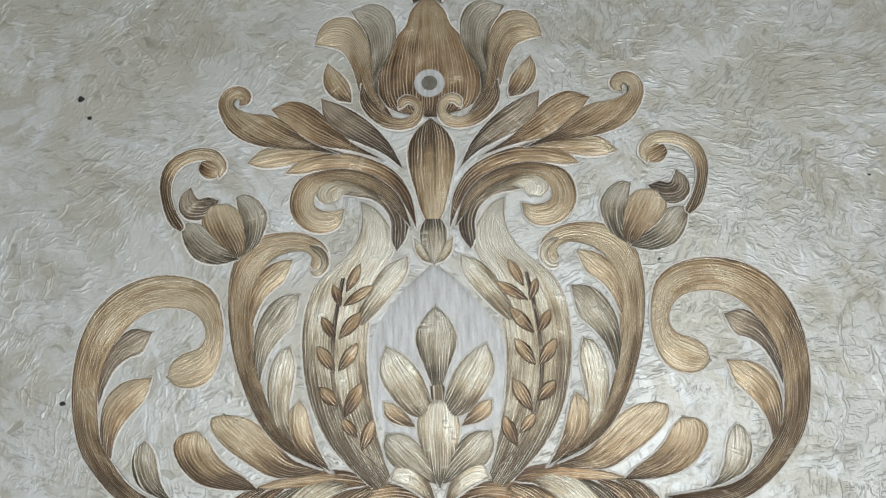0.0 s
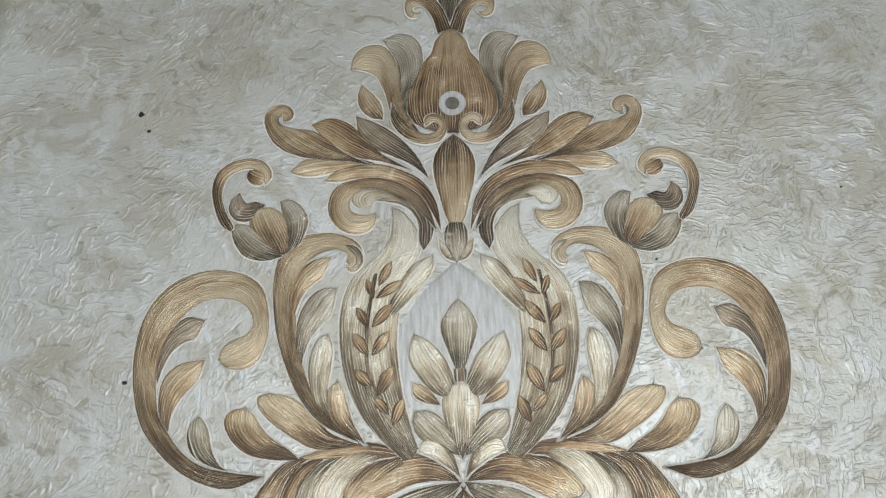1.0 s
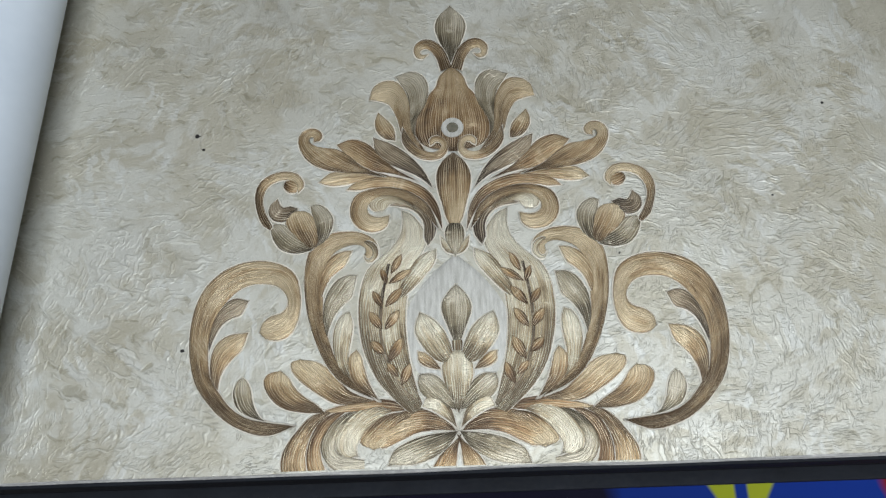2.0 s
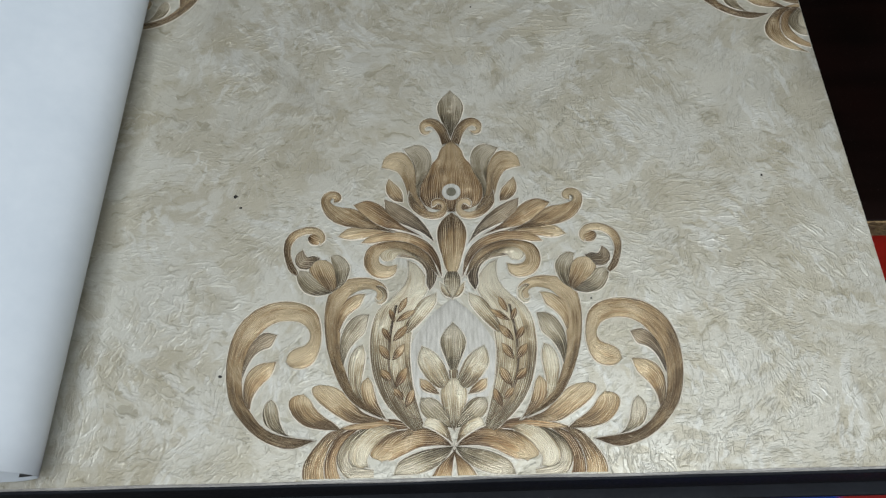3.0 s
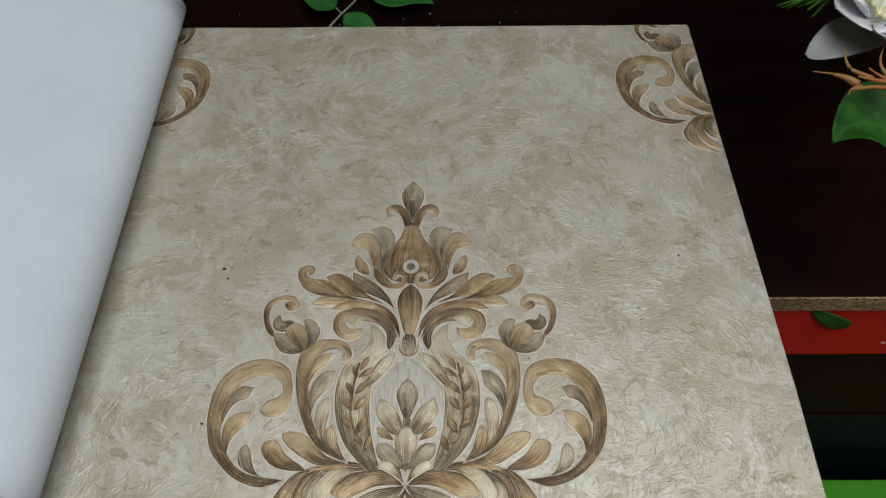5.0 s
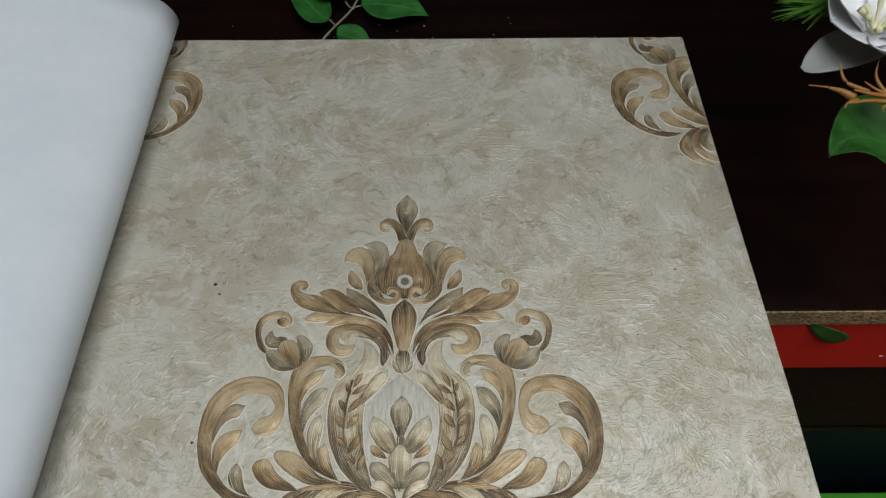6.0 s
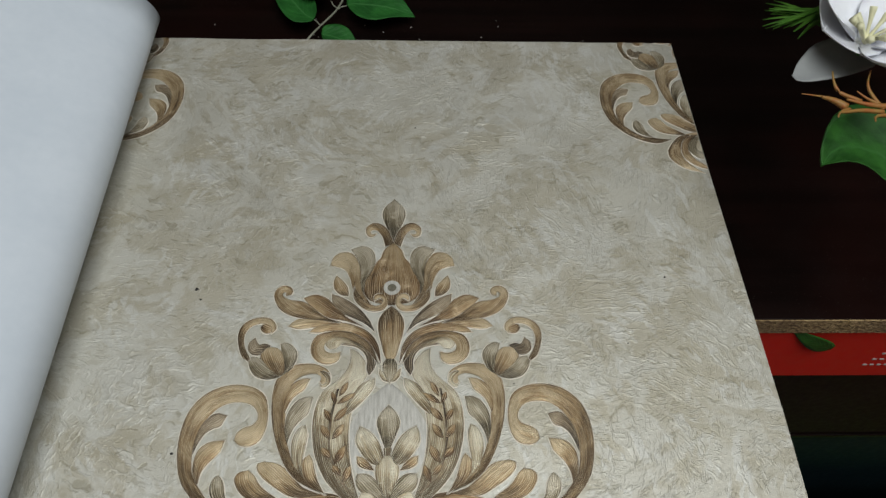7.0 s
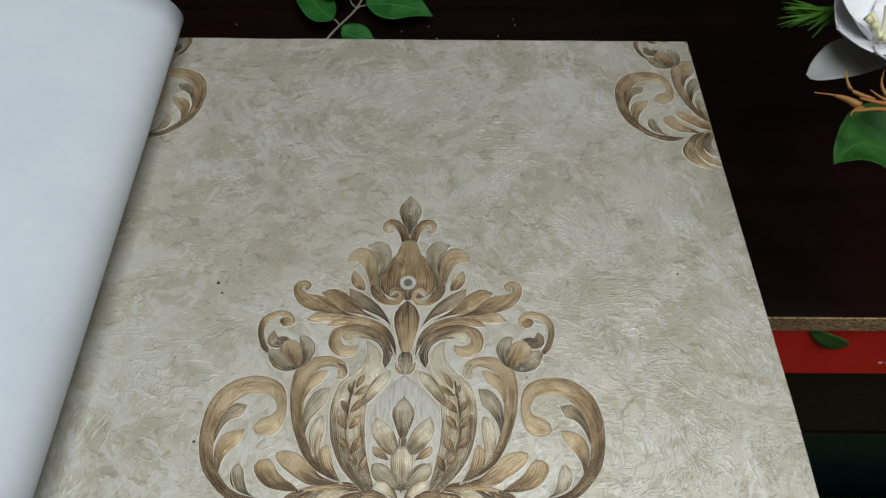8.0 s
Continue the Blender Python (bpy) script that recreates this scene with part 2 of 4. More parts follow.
M_PAGE = make_wallpaper()
PRINT = {
    "brown": make_print("brown", (0.095, 0.050, 0.021), (0.30, 0.178, 0.077), (0.58, 0.42, 0.235)),
    "gold": make_print("gold", (0.120, 0.070, 0.031), (0.375, 0.245, 0.118), (0.68, 0.535, 0.33)),
    "pale": make_print("pale", (0.15, 0.102, 0.052), (0.47, 0.37, 0.225), (0.80, 0.72, 0.55)),
    "olive": make_print("olive", (0.09, 0.068, 0.037), (0.29, 0.235, 0.145), (0.60, 0.53, 0.40)),
    "dark": make_print("dark", (0.055, 0.036, 0.021), (0.18, 0.128, 0.074), (0.44, 0.345, 0.23)),
}
M_WHITE_INK = make_simple("pale_ground", (0.42, 0.40, 0.35), (0.70, 0.68, 0.62), 60, 0.48, 0.4, 0.0005, (13, 1.6, 1))
# printed side of the turned page, darkened to hold the curl's inner shade
M_CURL_INSIDE = make_simple("shaded_grey_wallpaper", (0.045, 0.046, 0.047), (0.075, 0.076, 0.076), 40, 0.6, 0.0, 0.0003, spec=0.2)
M_RINGC = make_simple("olive_ink", (0.10, 0.09, 0.06), (0.22, 0.20, 0.15), 400, 0.4, 0.2)
M_BACK = make_simple("paper_back", (0.60, 0.655, 0.71), (0.66, 0.71, 0.76), 16, 0.75, 0.0, 0.00012, spec=0.25)
M_SHEET = make_simple("sheet_edges", (0.22, 0.21, 0.20), (0.55, 0.53, 0.50), 45, 0.8, 0.0, 0.0003, (1, 1, 30))
M_BOARD = make_simple("black_board", (0.006, 0.007, 0.010), (0.012, 0.014, 0.019), 60, 0.7, 0.0, 0.0003, spec=0.2)
M_DESK, M_CHIP = make_desk(), make_chip()
M_RED = make_simple("red_card", (0.56, 0.020, 0.012), (0.64, 0.026, 0.016), 12, 0.6, 0.0, 0.0002, spec=0.15)
M_BLACK = make_simple("dark_panel", (0.008, 0.0052, 0.0042), (0.013, 0.009, 0.0075), 20, 0.6, 0.0, 0.0003, spec=0.1)
M_TEAL = make_simple("dark_teal_card", (0.0045, 0.013, 0.016), (0.007, 0.017, 0.021), 20, 0.6, 0.0, 0.0003, spec=0.1)
M_CARTON = make_printed_top()
M_INK = make_simple("dark_fleck", (0.008, 0.006, 0.005), (0.02, 0.016, 0.012), 300, 0.6)
M_DUST = make_simple("dust", (0.35, 0.33, 0.30), (0.5, 0.48, 0.45), 300, 0.9)
M_VINE = make_leaf("vine_leaf", (0.010, 0.075, 0.013), (0.020, 0.125, 0.022), (0.045, 0.17, 0.045))
M_BIGLEAF = make_leaf("broad_leaf", (0.009, 0.050, 0.007), (0.028, 0.125, 0.018), (0.03, 0.12, 0.024))
M_GRASS = make_leaf("grass_blade", (0.035, 0.13, 0.012), (0.08, 0.21, 0.025), (0.13, 0.28, 0.05))
M_STEM = make_simple("grey_stem", (0.16, 0.17, 0.12), (0.26, 0.26, 0.20), 80, 0.7)
M_GSTEM = make_simple("green_stem", (0.03, 0.09, 0.02), (0.05, 0.14, 0.03), 80, 0.6)
M_ORANGE = make_simple("orange_sprig", (0.36, 0.075, 0.018), (0.27, 0.20, 0.05), 60, 0.55)
M_PETAL = make_simple("white_petal", (0.70, 0.71, 0.76), (0.80, 0.81, 0.84), 25, 0.5, 0.0, 0.0004)
# white petal in shade: the shade is put into the grey
M_PETAL_SHADED = make_simple("shaded_petal", (0.24, 0.25, 0.25), (0.30, 0.31, 0.30), 25, 0.6, 0.0, 0.0003)
M_CREAM = make_simple("cream_stamen", (0.62, 0.60, 0.36), (0.74, 0.72, 0.50), 90, 0.6)
M_POT = make_simple("black_pot", (0.01, 0.01, 0.01), (0.02, 0.02, 0.02), 30, 0.4)
M_WALL = make_simple("wall_paint", (0.11, 0.085, 0.06), (0.15, 0.12, 0.09), 3, 0.8, 0.0, 0.0005)
M_CEIL = make_simple("ceiling_paint", (0.60, 0.60, 0.58), (0.66, 0.66, 0.64), 3, 0.85, 0.0, 0.0005)
M_FLOOR = make_simple("floor_tile", (0.20, 0.18, 0.16), (0.28, 0.26, 0.23), 5, 0.4)
M_FRAME = make_simple("window_paint", (0.70, 0.70, 0.68), (0.76, 0.76, 0.74), 20, 0.5)


# ---------------------------------------------------------------- mesh helpers
def mesh_of(name, bm, material, smooth=False):
    me = bpy.data.meshes.new(name)
    bm.normal_update()
    bm.to_mesh(me)
    bm.free()
    for mat in (material if isinstance(material, (list, tuple)) else [material]):
        me.materials.append(mat)
    if smooth:
        for poly in me.polygons:
            poly.use_smooth = True
    return me


def part(name, bm, material, parent, label="", smooth=False):
    ob = new(name, mesh_of(name, bm, material, smooth))
    ob.parent = parent
    if label:
        tagged(ob, label)
    return ob


def thing(name, at, label, category, group="", kind=""):
    ob = new(name)
    ob.location = at
    ob.empty_display_size = 0.02
    return tagged(ob, label, category, group, kind)


def box(bm, x0, x1, y0, y1, z0, z1, bevel=0.0, seg=2):
    r = bmesh.ops.create_cube(bm, size=1)["verts"]
    for v in r:
        v.co = Vector(((x0 + x1) / 2 + v.co.x * (x1 - x0), (y0 + y1) / 2 + v.co.y * (y1 - y0), (z0 + z1) / 2 + v.co.z * (z1 - z0)))
    if bevel:
        edges = list({e for v in r for e in v.link_edges})
        bmesh.ops.bevel(bm, geom=edges, offset=bevel, segments=seg, affect="EDGES", profile=0.6)
    return bm


def spline(points, n):
    """Catmull-Rom through tuples of any length."""
    p = [np.array(q, float) for q in points]
    p = [2 * p[0] - p[1]] + p + [2 * p[-1] - p[-2]]
    out = []
    for i in range(1, len(p) - 2):
        for j in range(n):
            t = j / n
            a, b, c, d = p[i - 1:i + 3]
            out.append(0.5 * (2 * b + (c - a) * t + (2 * a - 5 * b + 4 * c - d) * t * t + (3 * b - a - 3 * c + d) * t ** 3))
    out.append(p[-2])
    return out


def tube(bm, points, n=4, sides=6):
    """A round stem through (x, y, z, radius)."""
    path = spline(points, n)
    rings = []
    for i, q in enumerate(path):
        d = Vector(path[min(i + 1, len(path) - 1)][:3] - path[max(i - 1, 0)][:3]).normalized()
        a = d.orthogonal().normalized()
        b = d.cross(a)
        rings.append([bm.verts.new(Vector(q[:3]) + float(max(q[3], 1e-5)) * (math.cos(2 * math.pi * s / sides) * a + math.sin(2 * math.pi * s / sides) * b)) for s in range(sides)])
    for r, s in zip(rings, rings[1:]):
        for j in range(sides):
            bm.faces.new((r[j], r[(j + 1) % sides], s[(j + 1) % sides], s[j]))
    bm.faces.new(rings[0][::-1])
    bm.faces.new(rings[-1])
    return bm


def even(points, stops):
    """A spline through the points, read at shares of its length."""
    q = np.array(spline(points, 8))
    run = np.concatenate(([0.0], np.cumsum(np.linalg.norm(np.diff(q, axis=0), axis=1))))
    at = np.array(stops) * run[-1]
    return np.stack([np.interp(at, run, q[:, 0]), np.interp(at, run, q[:, 1])], axis=1), run[-1]


ACROSS = (-1, -0.86, -0.66, -0.36, 0, 0.36, 0.66, 0.86, 1)


def loft(one, other, height, lift, grow=0.0005, inset=0.0):
    """A low domed leaf between its two sides, with coordinates along and across and the distance from its edge."""
    bm = bmesh.new()
    flow, rel, edge = (bm.loops.layers.uv.new(n) for n in ("flow", "rel", "edge"))
    n = 12 + 3 * max(len(one), len(other))
    stops = [0.5 - 0.5 * math.cos(math.pi * i / n) for i in range(n + 1)]
    p, la = even(one, stops)
    q, lb = even(other, stops)
    length = (la + lb) / 2
    mid, half = (p + q) / 2, (p - q) / 2
    wide = np.linalg.norm(half, axis=1)
    wmax = float(wide.max())
    rows, at = [], {}
    for i in range(n + 1):
        d = mid[min(i + 1, n)] - mid[max(i - 1, 0)]
        d = d / (np.linalg.norm(d) + 1e-9)
        side = np.array((-d[1], d[0]))
        h = half[i]
        if wide[i] < 0.0003:
            h = side * wide[i] * (1 if np.dot(half[min(max(i, 2), n - 2)], side) > 0 else -1)
        unit = h / (np.linalg.norm(h) + 1e-9)
        w = wide[i] + grow
        c = mid[i] + d * grow * (1.2 * (i == n) - 1.2 * (i == 0))
        row = []
        for v in ACROSS:
            x, y = c + unit * v * w
            z = lift + height * min(1.0, w / 0.0035) * (1 - abs(v) ** 2.4)
            if abs(v) == 1:
                z = lift * 0.8 - 0.00004
            vert = bm.verts.new((x, y, z))
            at[vert] = (stops[i] * length, v * (0.45 * w + 0.55 * wmax), stops[i], (v + 1) / 2, ((1 - abs(v)) * w + inset) * 100)
            row.append(vert)
        rows.append(row)
    for a, b in zip(rows, rows[1:]):
        for j in range(len(ACROSS) - 1):
            bm.faces.new((a[j], b[j], b[j + 1], a[j + 1]))
    bm.normal_update()
    if sum(f.normal.z for f in bm.faces) < 0:
        bmesh.ops.reverse_faces(bm, faces=bm.faces)
    seed = random.random() * 7
    for f in bm.faces:
        for loop in f.loops:
            along, across, a, b, d = at[loop.vert]
            loop[flow].uv, loop[rel].uv, loop[edge].uv = (along + seed, across + seed), (a, b), (d, 0)
    return bm


def clip(bm, x0, x1, y0, y1):
    for co, no in (((x0, 0, 0), (-1, 0, 0)), ((x1, 0, 0), (1, 0, 0)), ((0, y0, 0), (FRONT_SKEW, -1, 0)), ((0, y1, 0), (0, 1, 0))):
        bmesh.ops.bisect_plane(bm, geom=bm.verts[:] + bm.edges[:] + bm.faces[:], plane_co=co, plane_no=no, clear_outer=True)
    return bm


# ---------------------------------------------------------------- room
def room():
    bm = box(bmesh.new(), -1.9, 1.9, -1.75, 2.0, FLOOR - 0.1, FLOOR)
    tagged(new("floor", mesh_of("floor", bm, M_FLOOR)), "grey stone-tiled floor of a shop", "floor", kind="structure")
    x0, x1, y0, y1 = SKY_X - SKY_W / 2, SKY_X + SKY_W / 2, SKY_Y - SKY_H / 2, SKY_Y + SKY_H / 2
    bm = bmesh.new()
    for b in ((-1.9, x0, -1.75, 2.0), (x1, 1.9, -1.75, 2.0), (x0, x1, -1.75, y0), (x0, x1, y1, 2.0)):
        box(bm, *b, CEIL, CEIL + 0.12)
    tagged(new("ceiling", mesh_of("ceiling", bm, M_CEIL)), "plain off-white ceiling with an opening for the added skylight", "ceiling", kind="structure")
    for name, b in (("wall_south", (-2.0, 2.0, -1.85, -1.75)), ("wall_west", (-2.0, -1.9, -1.75, 2.0)), ("wall_east", (1.9, 2.0, -1.75, 2.0)), ("wall_north", (-2.0, 2.0, 2.0, 2.1))):
        bm = box(bmesh.new(), *b, FLOOR - 0.1, CEIL + 0.12)
        tagged(new(name, mesh_of(name, bm, M_WALL)), "plain brown painted wall", "wall", kind="structure")
    win = thing("window_1", (SKY_X, SKY_Y, CEIL), "unseen rectangular skylight with a white painted frame, added as the main light", "skylight", kind="structure")
    for a, b, c, d in ((x0, x0 + 0.04, y0, y1), (x1 - 0.04, x1, y0, y1), (x0 + 0.04, x1 - 0.04, y0, y0 + 0.04), (x0 + 0.04, x1 - 0.04, y1 - 0.04, y1)):
        bm = box(bmesh.new(), a - SKY_X, b - SKY_X, c - SKY_Y, d - SKY_Y, 0.05, 0.12, 0.004)
        part("window_frame", bm, M_FRAME, win)


# ---------------------------------------------------------------- desk and shelf
def desk():
    ob = thing("desk", (0, 0, FLOOR), "dark laminate desk with a raw chipboard front edge", "desk")
    up = -FLOOR
    bm = box(bmesh.new(), -0.75, 0.95, 0.0012, 0.72, DESK - 0.0165 + up, DESK + up, 0.0008)
    part("tabletop", bm, M_DESK, ob, "dark reddish-brown laminate top with dust")
    bm = box(bmesh.new(), -0.75, 0.95, 0.0, 0.0010, DESK - 0.0165 + up, DESK - 0.0002 + up)
    part("edge", bm, M_CHIP, ob, "raw chipped chipboard edge")
    bm = box(bmesh.new(), -0.75, 0.95, 0.006, 0.45, -0.262 + up, -0.1312 + up, 0.002)
    part("drawer", bm, M_BLACK, ob, "near-black drawer front below the open shelf")
    bm = box(bmesh.new(), -0.75, 0.95, 0.004, 0.45, -0.268 + up, -0.2625 + up, 0.001)
    part("rail", bm, M_DESK, ob)
    bm = box(bmesh.new(), -0.75, 0.95, 0.007, 0.45, -0.56 + up, -0.2685 + up, 0.002)
    part("panel", bm, M_TEAL, ob, "dark teal lower panel")
    for x in (-0.75, 0.93):
        bm = box(bmesh.new(), x, x + 0.02, 0.46, 0.70, 0, DESK - 0.017 + up, 0.001)
        part("side_panel", bm, M_DESK, ob)
        bm = box(bmesh.new(), x, x + 0.02, 0.02, 0.44, 0, -0.5605 + up, 0.001)
        part("leg", bm, M_DESK, ob)
    bm = box(bmesh.new(), -0.73, 0.93, 0.4505, 0.456, -0.37 + up, DESK - 0.017 + up, 0.0005)
    part("back_panel", bm, M_DESK, ob)


def red_box():
    ob = thing("catalogue_box", (0.5, 0.0, -0.1308), "flat red cardboard box lying on the shelf under the desk top", "box")
    bm = box(bmesh.new(), -0.38, 0.3, 0.003, 0.29, 0.0, 0.0705, 0.0012)
    part("carton", bm, M_RED, ob)
    for r in range(3):
        for c in range(9 - r):
            bm = box(bmesh.new(), -0.1600 + 0.0052 * c + 0.0026 * r, -0.1570 + 0.0052 * c + 0.0026 * r, 0.0024, 0.0031, 0.019 + 0.009 * r, 0.0205 + 0.009 * r)
            part("print_mark", bm, M_DUST, ob)


def printed_box():
    ob = thing("printed_carton", (0, 0, FLOOR), "carton printed green, blue, yellow and red in front of the desk", "box")
    bm = box(bmesh.new(), -0.35, 0.75, -0.46, -0.0205, 0.0, -0.38 - FLOOR, 0.002)
    part("carton", bm, M_CARTON, ob)


# ---------------------------------------------------------------- the sample book
PX0, PX1, PY0, PY1 = -0.262, 0.2095, -0.1432, 0.2215
FRONT_SKEW = 0.0165  # the front edge is cut slightly out of square


def skewed(bm):
    for v in bm.verts:
        if v.co.y < 0:
            v.co.y += FRONT_SKEW * v.co.x
    return bm


def page_sheet(x0, x1, y0, y1, z, thick, wave, seed):
    """A sheet with slightly wavy front and far edges."""
    bm = bmesh.new()
    nx, ny = 60, 6
    rows = []
    for j in range(ny + 1):
        row = []
        for i in range(nx + 1):
            x, v = x0 + (x1 - x0) * i / nx, j / ny
            y = y0 + FRONT_SKEW * x + (y1 - y0 - FRONT_SKEW * x) * v
            if j == 0:
                y += wave * noise.noise((x * 18, seed, 0))
            if j == ny:
                y += wave * noise.noise((x * 22, seed + 5, 0))
            if i == nx:
                x += wave * 0.6 * noise.noise((y * 15, seed + 9, 0))
            if i == nx:
                x += 0.0014 * max(0.0, 1 - 1.5 * v)
            if i == nx and j == 0:
                x, y = x - 0.0012, y + 0.0006
            row.append(bm.verts.new((x, y, z)))
        rows.append(row)
    for a, b in zip(rows, rows[1:]):
        for i in range(nx):
            bm.faces.new((a[i], a[i + 1], b[i + 1], b[i]))
    geom = bmesh.ops.extrude_face_region(bm, geom=bm.faces[:])["geom"]
    bmesh.ops.translate(bm, verts=[g for g in geom if isinstance(g, bmesh.types.BMVert)], vec=(0, 0, -thick))
    bmesh.ops.recalc_face_normals(bm, faces=bm.faces)
    return bm


def motif(page, cx, cy, x0, x1, y0, y1):
    """The damask ornament, in millimetres from its ring: leaves between two drawn sides, mirrored about its axis."""
    state = [0]

    def put(name, style, one, other, tall=0.00034, raise_=0.0, grow=0.0005):
        state[0] += 1
        one, other = ([(cx + x / 1000, cy + y / 1000) for x, y in pts] for pts in (one, other))
        every = one + other
        if all(q[0] < x0 for q in every) or all(q[0] > x1 for q in every) or all(q[1] < y0 - 0.004 for q in every) or all(q[1] > y1 for q in every):
            return
        bm = loft(one, other, tall, 0.00008 + state[0] * 0.000005 + raise_ + 0.0002 * (name == "scroll"), grow, 0.0006 if name in ("grain", "twig") else 0.0)
        clip(bm, x0, x1, y0, y1)
        if len(bm.faces) < 2:
            bm.free()
            return
        part(name, bm, M_WHITE_INK if name == "pale_ground" else PRINT[style], page, smooth=True)

    def pair(name, style, one, other, **more):
        put(name, style, one, other, **more)
        put(name, style, [(-x, y) for x, y in one], [(-x, y) for x, y in other], **more)

    def axis(name, style, points):
        put(name, style, [(-w, y) for y, w in points], [(w, y) for y, w in points])

    def grain(style, ends, w):
        (ax, ay), (bx, by) = ends
        dx, dy = bx - ax, by - ay
        ln = math.hypot(dx, dy)
        ux, uy = -dy / ln * w, dx / ln * w
        sides = [[(ax + f * dx + k * g * ux, ay + f * dy + k * g * uy) for f, g in ((0, 0.1), (0.25, 0.75), (0.55, 1.0), (0.82, 0.62), (1, 0))] for k in (1, -1)]
        pair("grain", style, *sides, tall=0.0003, raise_=0.00042, grow=0.0001)

    axis("pale_ground", "pale", ((-59.8, 0.7), (-68.4, 10.1), (-81.9, 19.0), (-94.9, 19.2), (-107.5, 15.2), (-118.2, 6.3), (-120.5, 1.3)))
    pair("leaf", "gold", ((-43.8, -120.6), (-55.5, -123.2), (-63.1, -131.2), (-66.6, -137.9), (-65.8, -145.0), (-58.1, -152.8), (-45.3, -156.9)), ((-43.8, -120.6), (-50.3, -123.8), (-55.1, -129.0), (-57.4, -136.9), (-56.4, -144.6), (-51.4, -151.6), (-45.3, -156.9)))
    pair("leaf", "brown", ((-39.1, -119.9), (-50.7, -124.0), (-55.5, -130.1), (-57.3, -138.0), (-55.7, -145.1), (-47.8, -151.8), (-36.6, -154.5)), ((-39.1, -119.9), (-47.1, -125.6), (-51.4, -132.4), (-51.7, -138.5), (-47.9, -145.8), (-36.6, -154.5)))
    pair("petal", "olive", ((-35.6, -120.0), (-46.0, -124.5), (-51.5, -131.3), (-51.6, -137.6), (-46.2, -143.8), (-35.9, -143.9)), ((-35.6, -120.0), (-43.1, -126.8), (-46.5, -133.2), (-45.4, -137.2), (-40.7, -138.8), (-36.0, -139.9)))
    pair("petal", "brown", ((-19.1, -122.0), (-25.0, -118.2), (-34.5, -117.6), (-43.9, -119.4), (-54.3, -122.6)), ((-19.1, -122.0), (-27.3, -122.8), (-36.7, -122.3), (-46.1, -122.6), (-54.3, -122.6)))
    pair("petal", "pale", ((-21.4, -121.3), (-32.1, -119.5), (-40.9, -123.4), (-46.2, -130.2), (-46.4, -135.9), (-42.5, -139.0), (-37.9, -138.6)), ((-21.4, -121.3), (-27.3, -123.5), (-33.7, -128.1), (-37.5, -133.2), (-38.5, -135.9), (-37.9, -138.6)))
    pair("petal", "brown", ((1.2, -130.4), (-2.1, -134.0), (-7.4, -138.9), (-11.5, -145.4)), ((1.2, -130.4), (-0.3, -135.2), (-1.0, -140.3), (-1.8, -146.2)))
    pair("petal", "olive", ((-0.2, -130.0), (-8.5, -130.8), (-16.6, -132.5), (-24.2, -136.5), (-26.8, -142.2)), ((-0.2, -130.0), (-3.5, -135.1), (-9.0, -139.3), (-16.5, -141.9), (-26.8, -142.2)))
    pair("petal", "gold", ((-18.4, -122.5), (-27.3, -123.5), (-34.2, -128.1), (-37.4, -133.7), (-32.0, -136.4)), ((-18.4, -122.5), (-16.7, -125.9), (-20.1, -130.5), (-24.7, -134.3), (-32.0, -136.4)))
    pair("petal", "brown", ((-1.1, -130.0), (-4.8, -125.4), (-11.3, -122.1), (-19.8, -122.0), (-27.2, -124.7), (-33.6, -130.6)), ((-1.1, -130.0), (-8.5, -129.7), (-16.0, -130.7), (-22.9, -133.8), (-29.3, -136.0), (-33.6, -130.6)))
    pair("petal", "gold", ((-50.5, -122.6), (-59.7, -122.3), (-67.8, -120.3), (-73.2, -115.6), (-75.5, -110.3), (-73.5, -107.0), (-68.8, -106.0)), ((-50.5, -122.6), (-54.5, -119.2), (-59.4, -116.0), (-63.1, -112.5), (-65.6, -108.8), (-68.8, -106.0)))
    pair("petal", "gold", ((-28.1, -119.3), (-37.6, -119.6), (-47.1, -119.2), (-55.3, -114.6), (-61.1, -110.4), (-64.6, -106.4), (-65.1, -102.8), (-61.6, -101.7)), ((-28.1, -119.3), (-34.5, -117.3), (-40.9, -114.7), (-45.8, -110.2), (-50.5, -105.4), (-55.5, -102.6), (-61.6, -101.7)))
    pair("scroll", "gold", ((-62.0, -127.1), (-72.5, -130.7), (-82.8, -128.3), (-90.8, -123.6), (-97.2, -117.4), (-102.0, -110.8), (-104.8, -102.9), (-106.2, -94.9), (-106.4, -86.8), (-105.2, -78.5), (-102.2, -71.2), (-96.8, -65.2), (-90.2, -61.6), (-82.6, -60.1), (-75.7, -60.7), (-69.5, -63.0), (-65.2, -67.1), (-63.2, -73.1), (-62.5, -79.9), (-63.5, -86.8), (-66.2, -91.9), (-71.0, -94.0), (-75.7, -93.3), (-78.5, -90.6)), ((-62.0, -127.1), (-72.9, -125.6), (-80.9, -123.9), (-87.4, -119.9), (-92.3, -114.2), (-96.1, -108.7), (-97.7, -102.3), (-98.4, -95.1), (-97.7, -87.9), (-95.9, -82.5), (-92.8, -77.6), (-89.2, -73.6), (-84.4, -70.9), (-79.3, -70.2), (-74.2, -70.9), (-70.7, -72.9), (-68.4, -76.3), (-68.1, -79.7), (-70.1, -82.5), (-74.5, -84.0), (-77.6, -86.8), (-78.5, -90.6)))
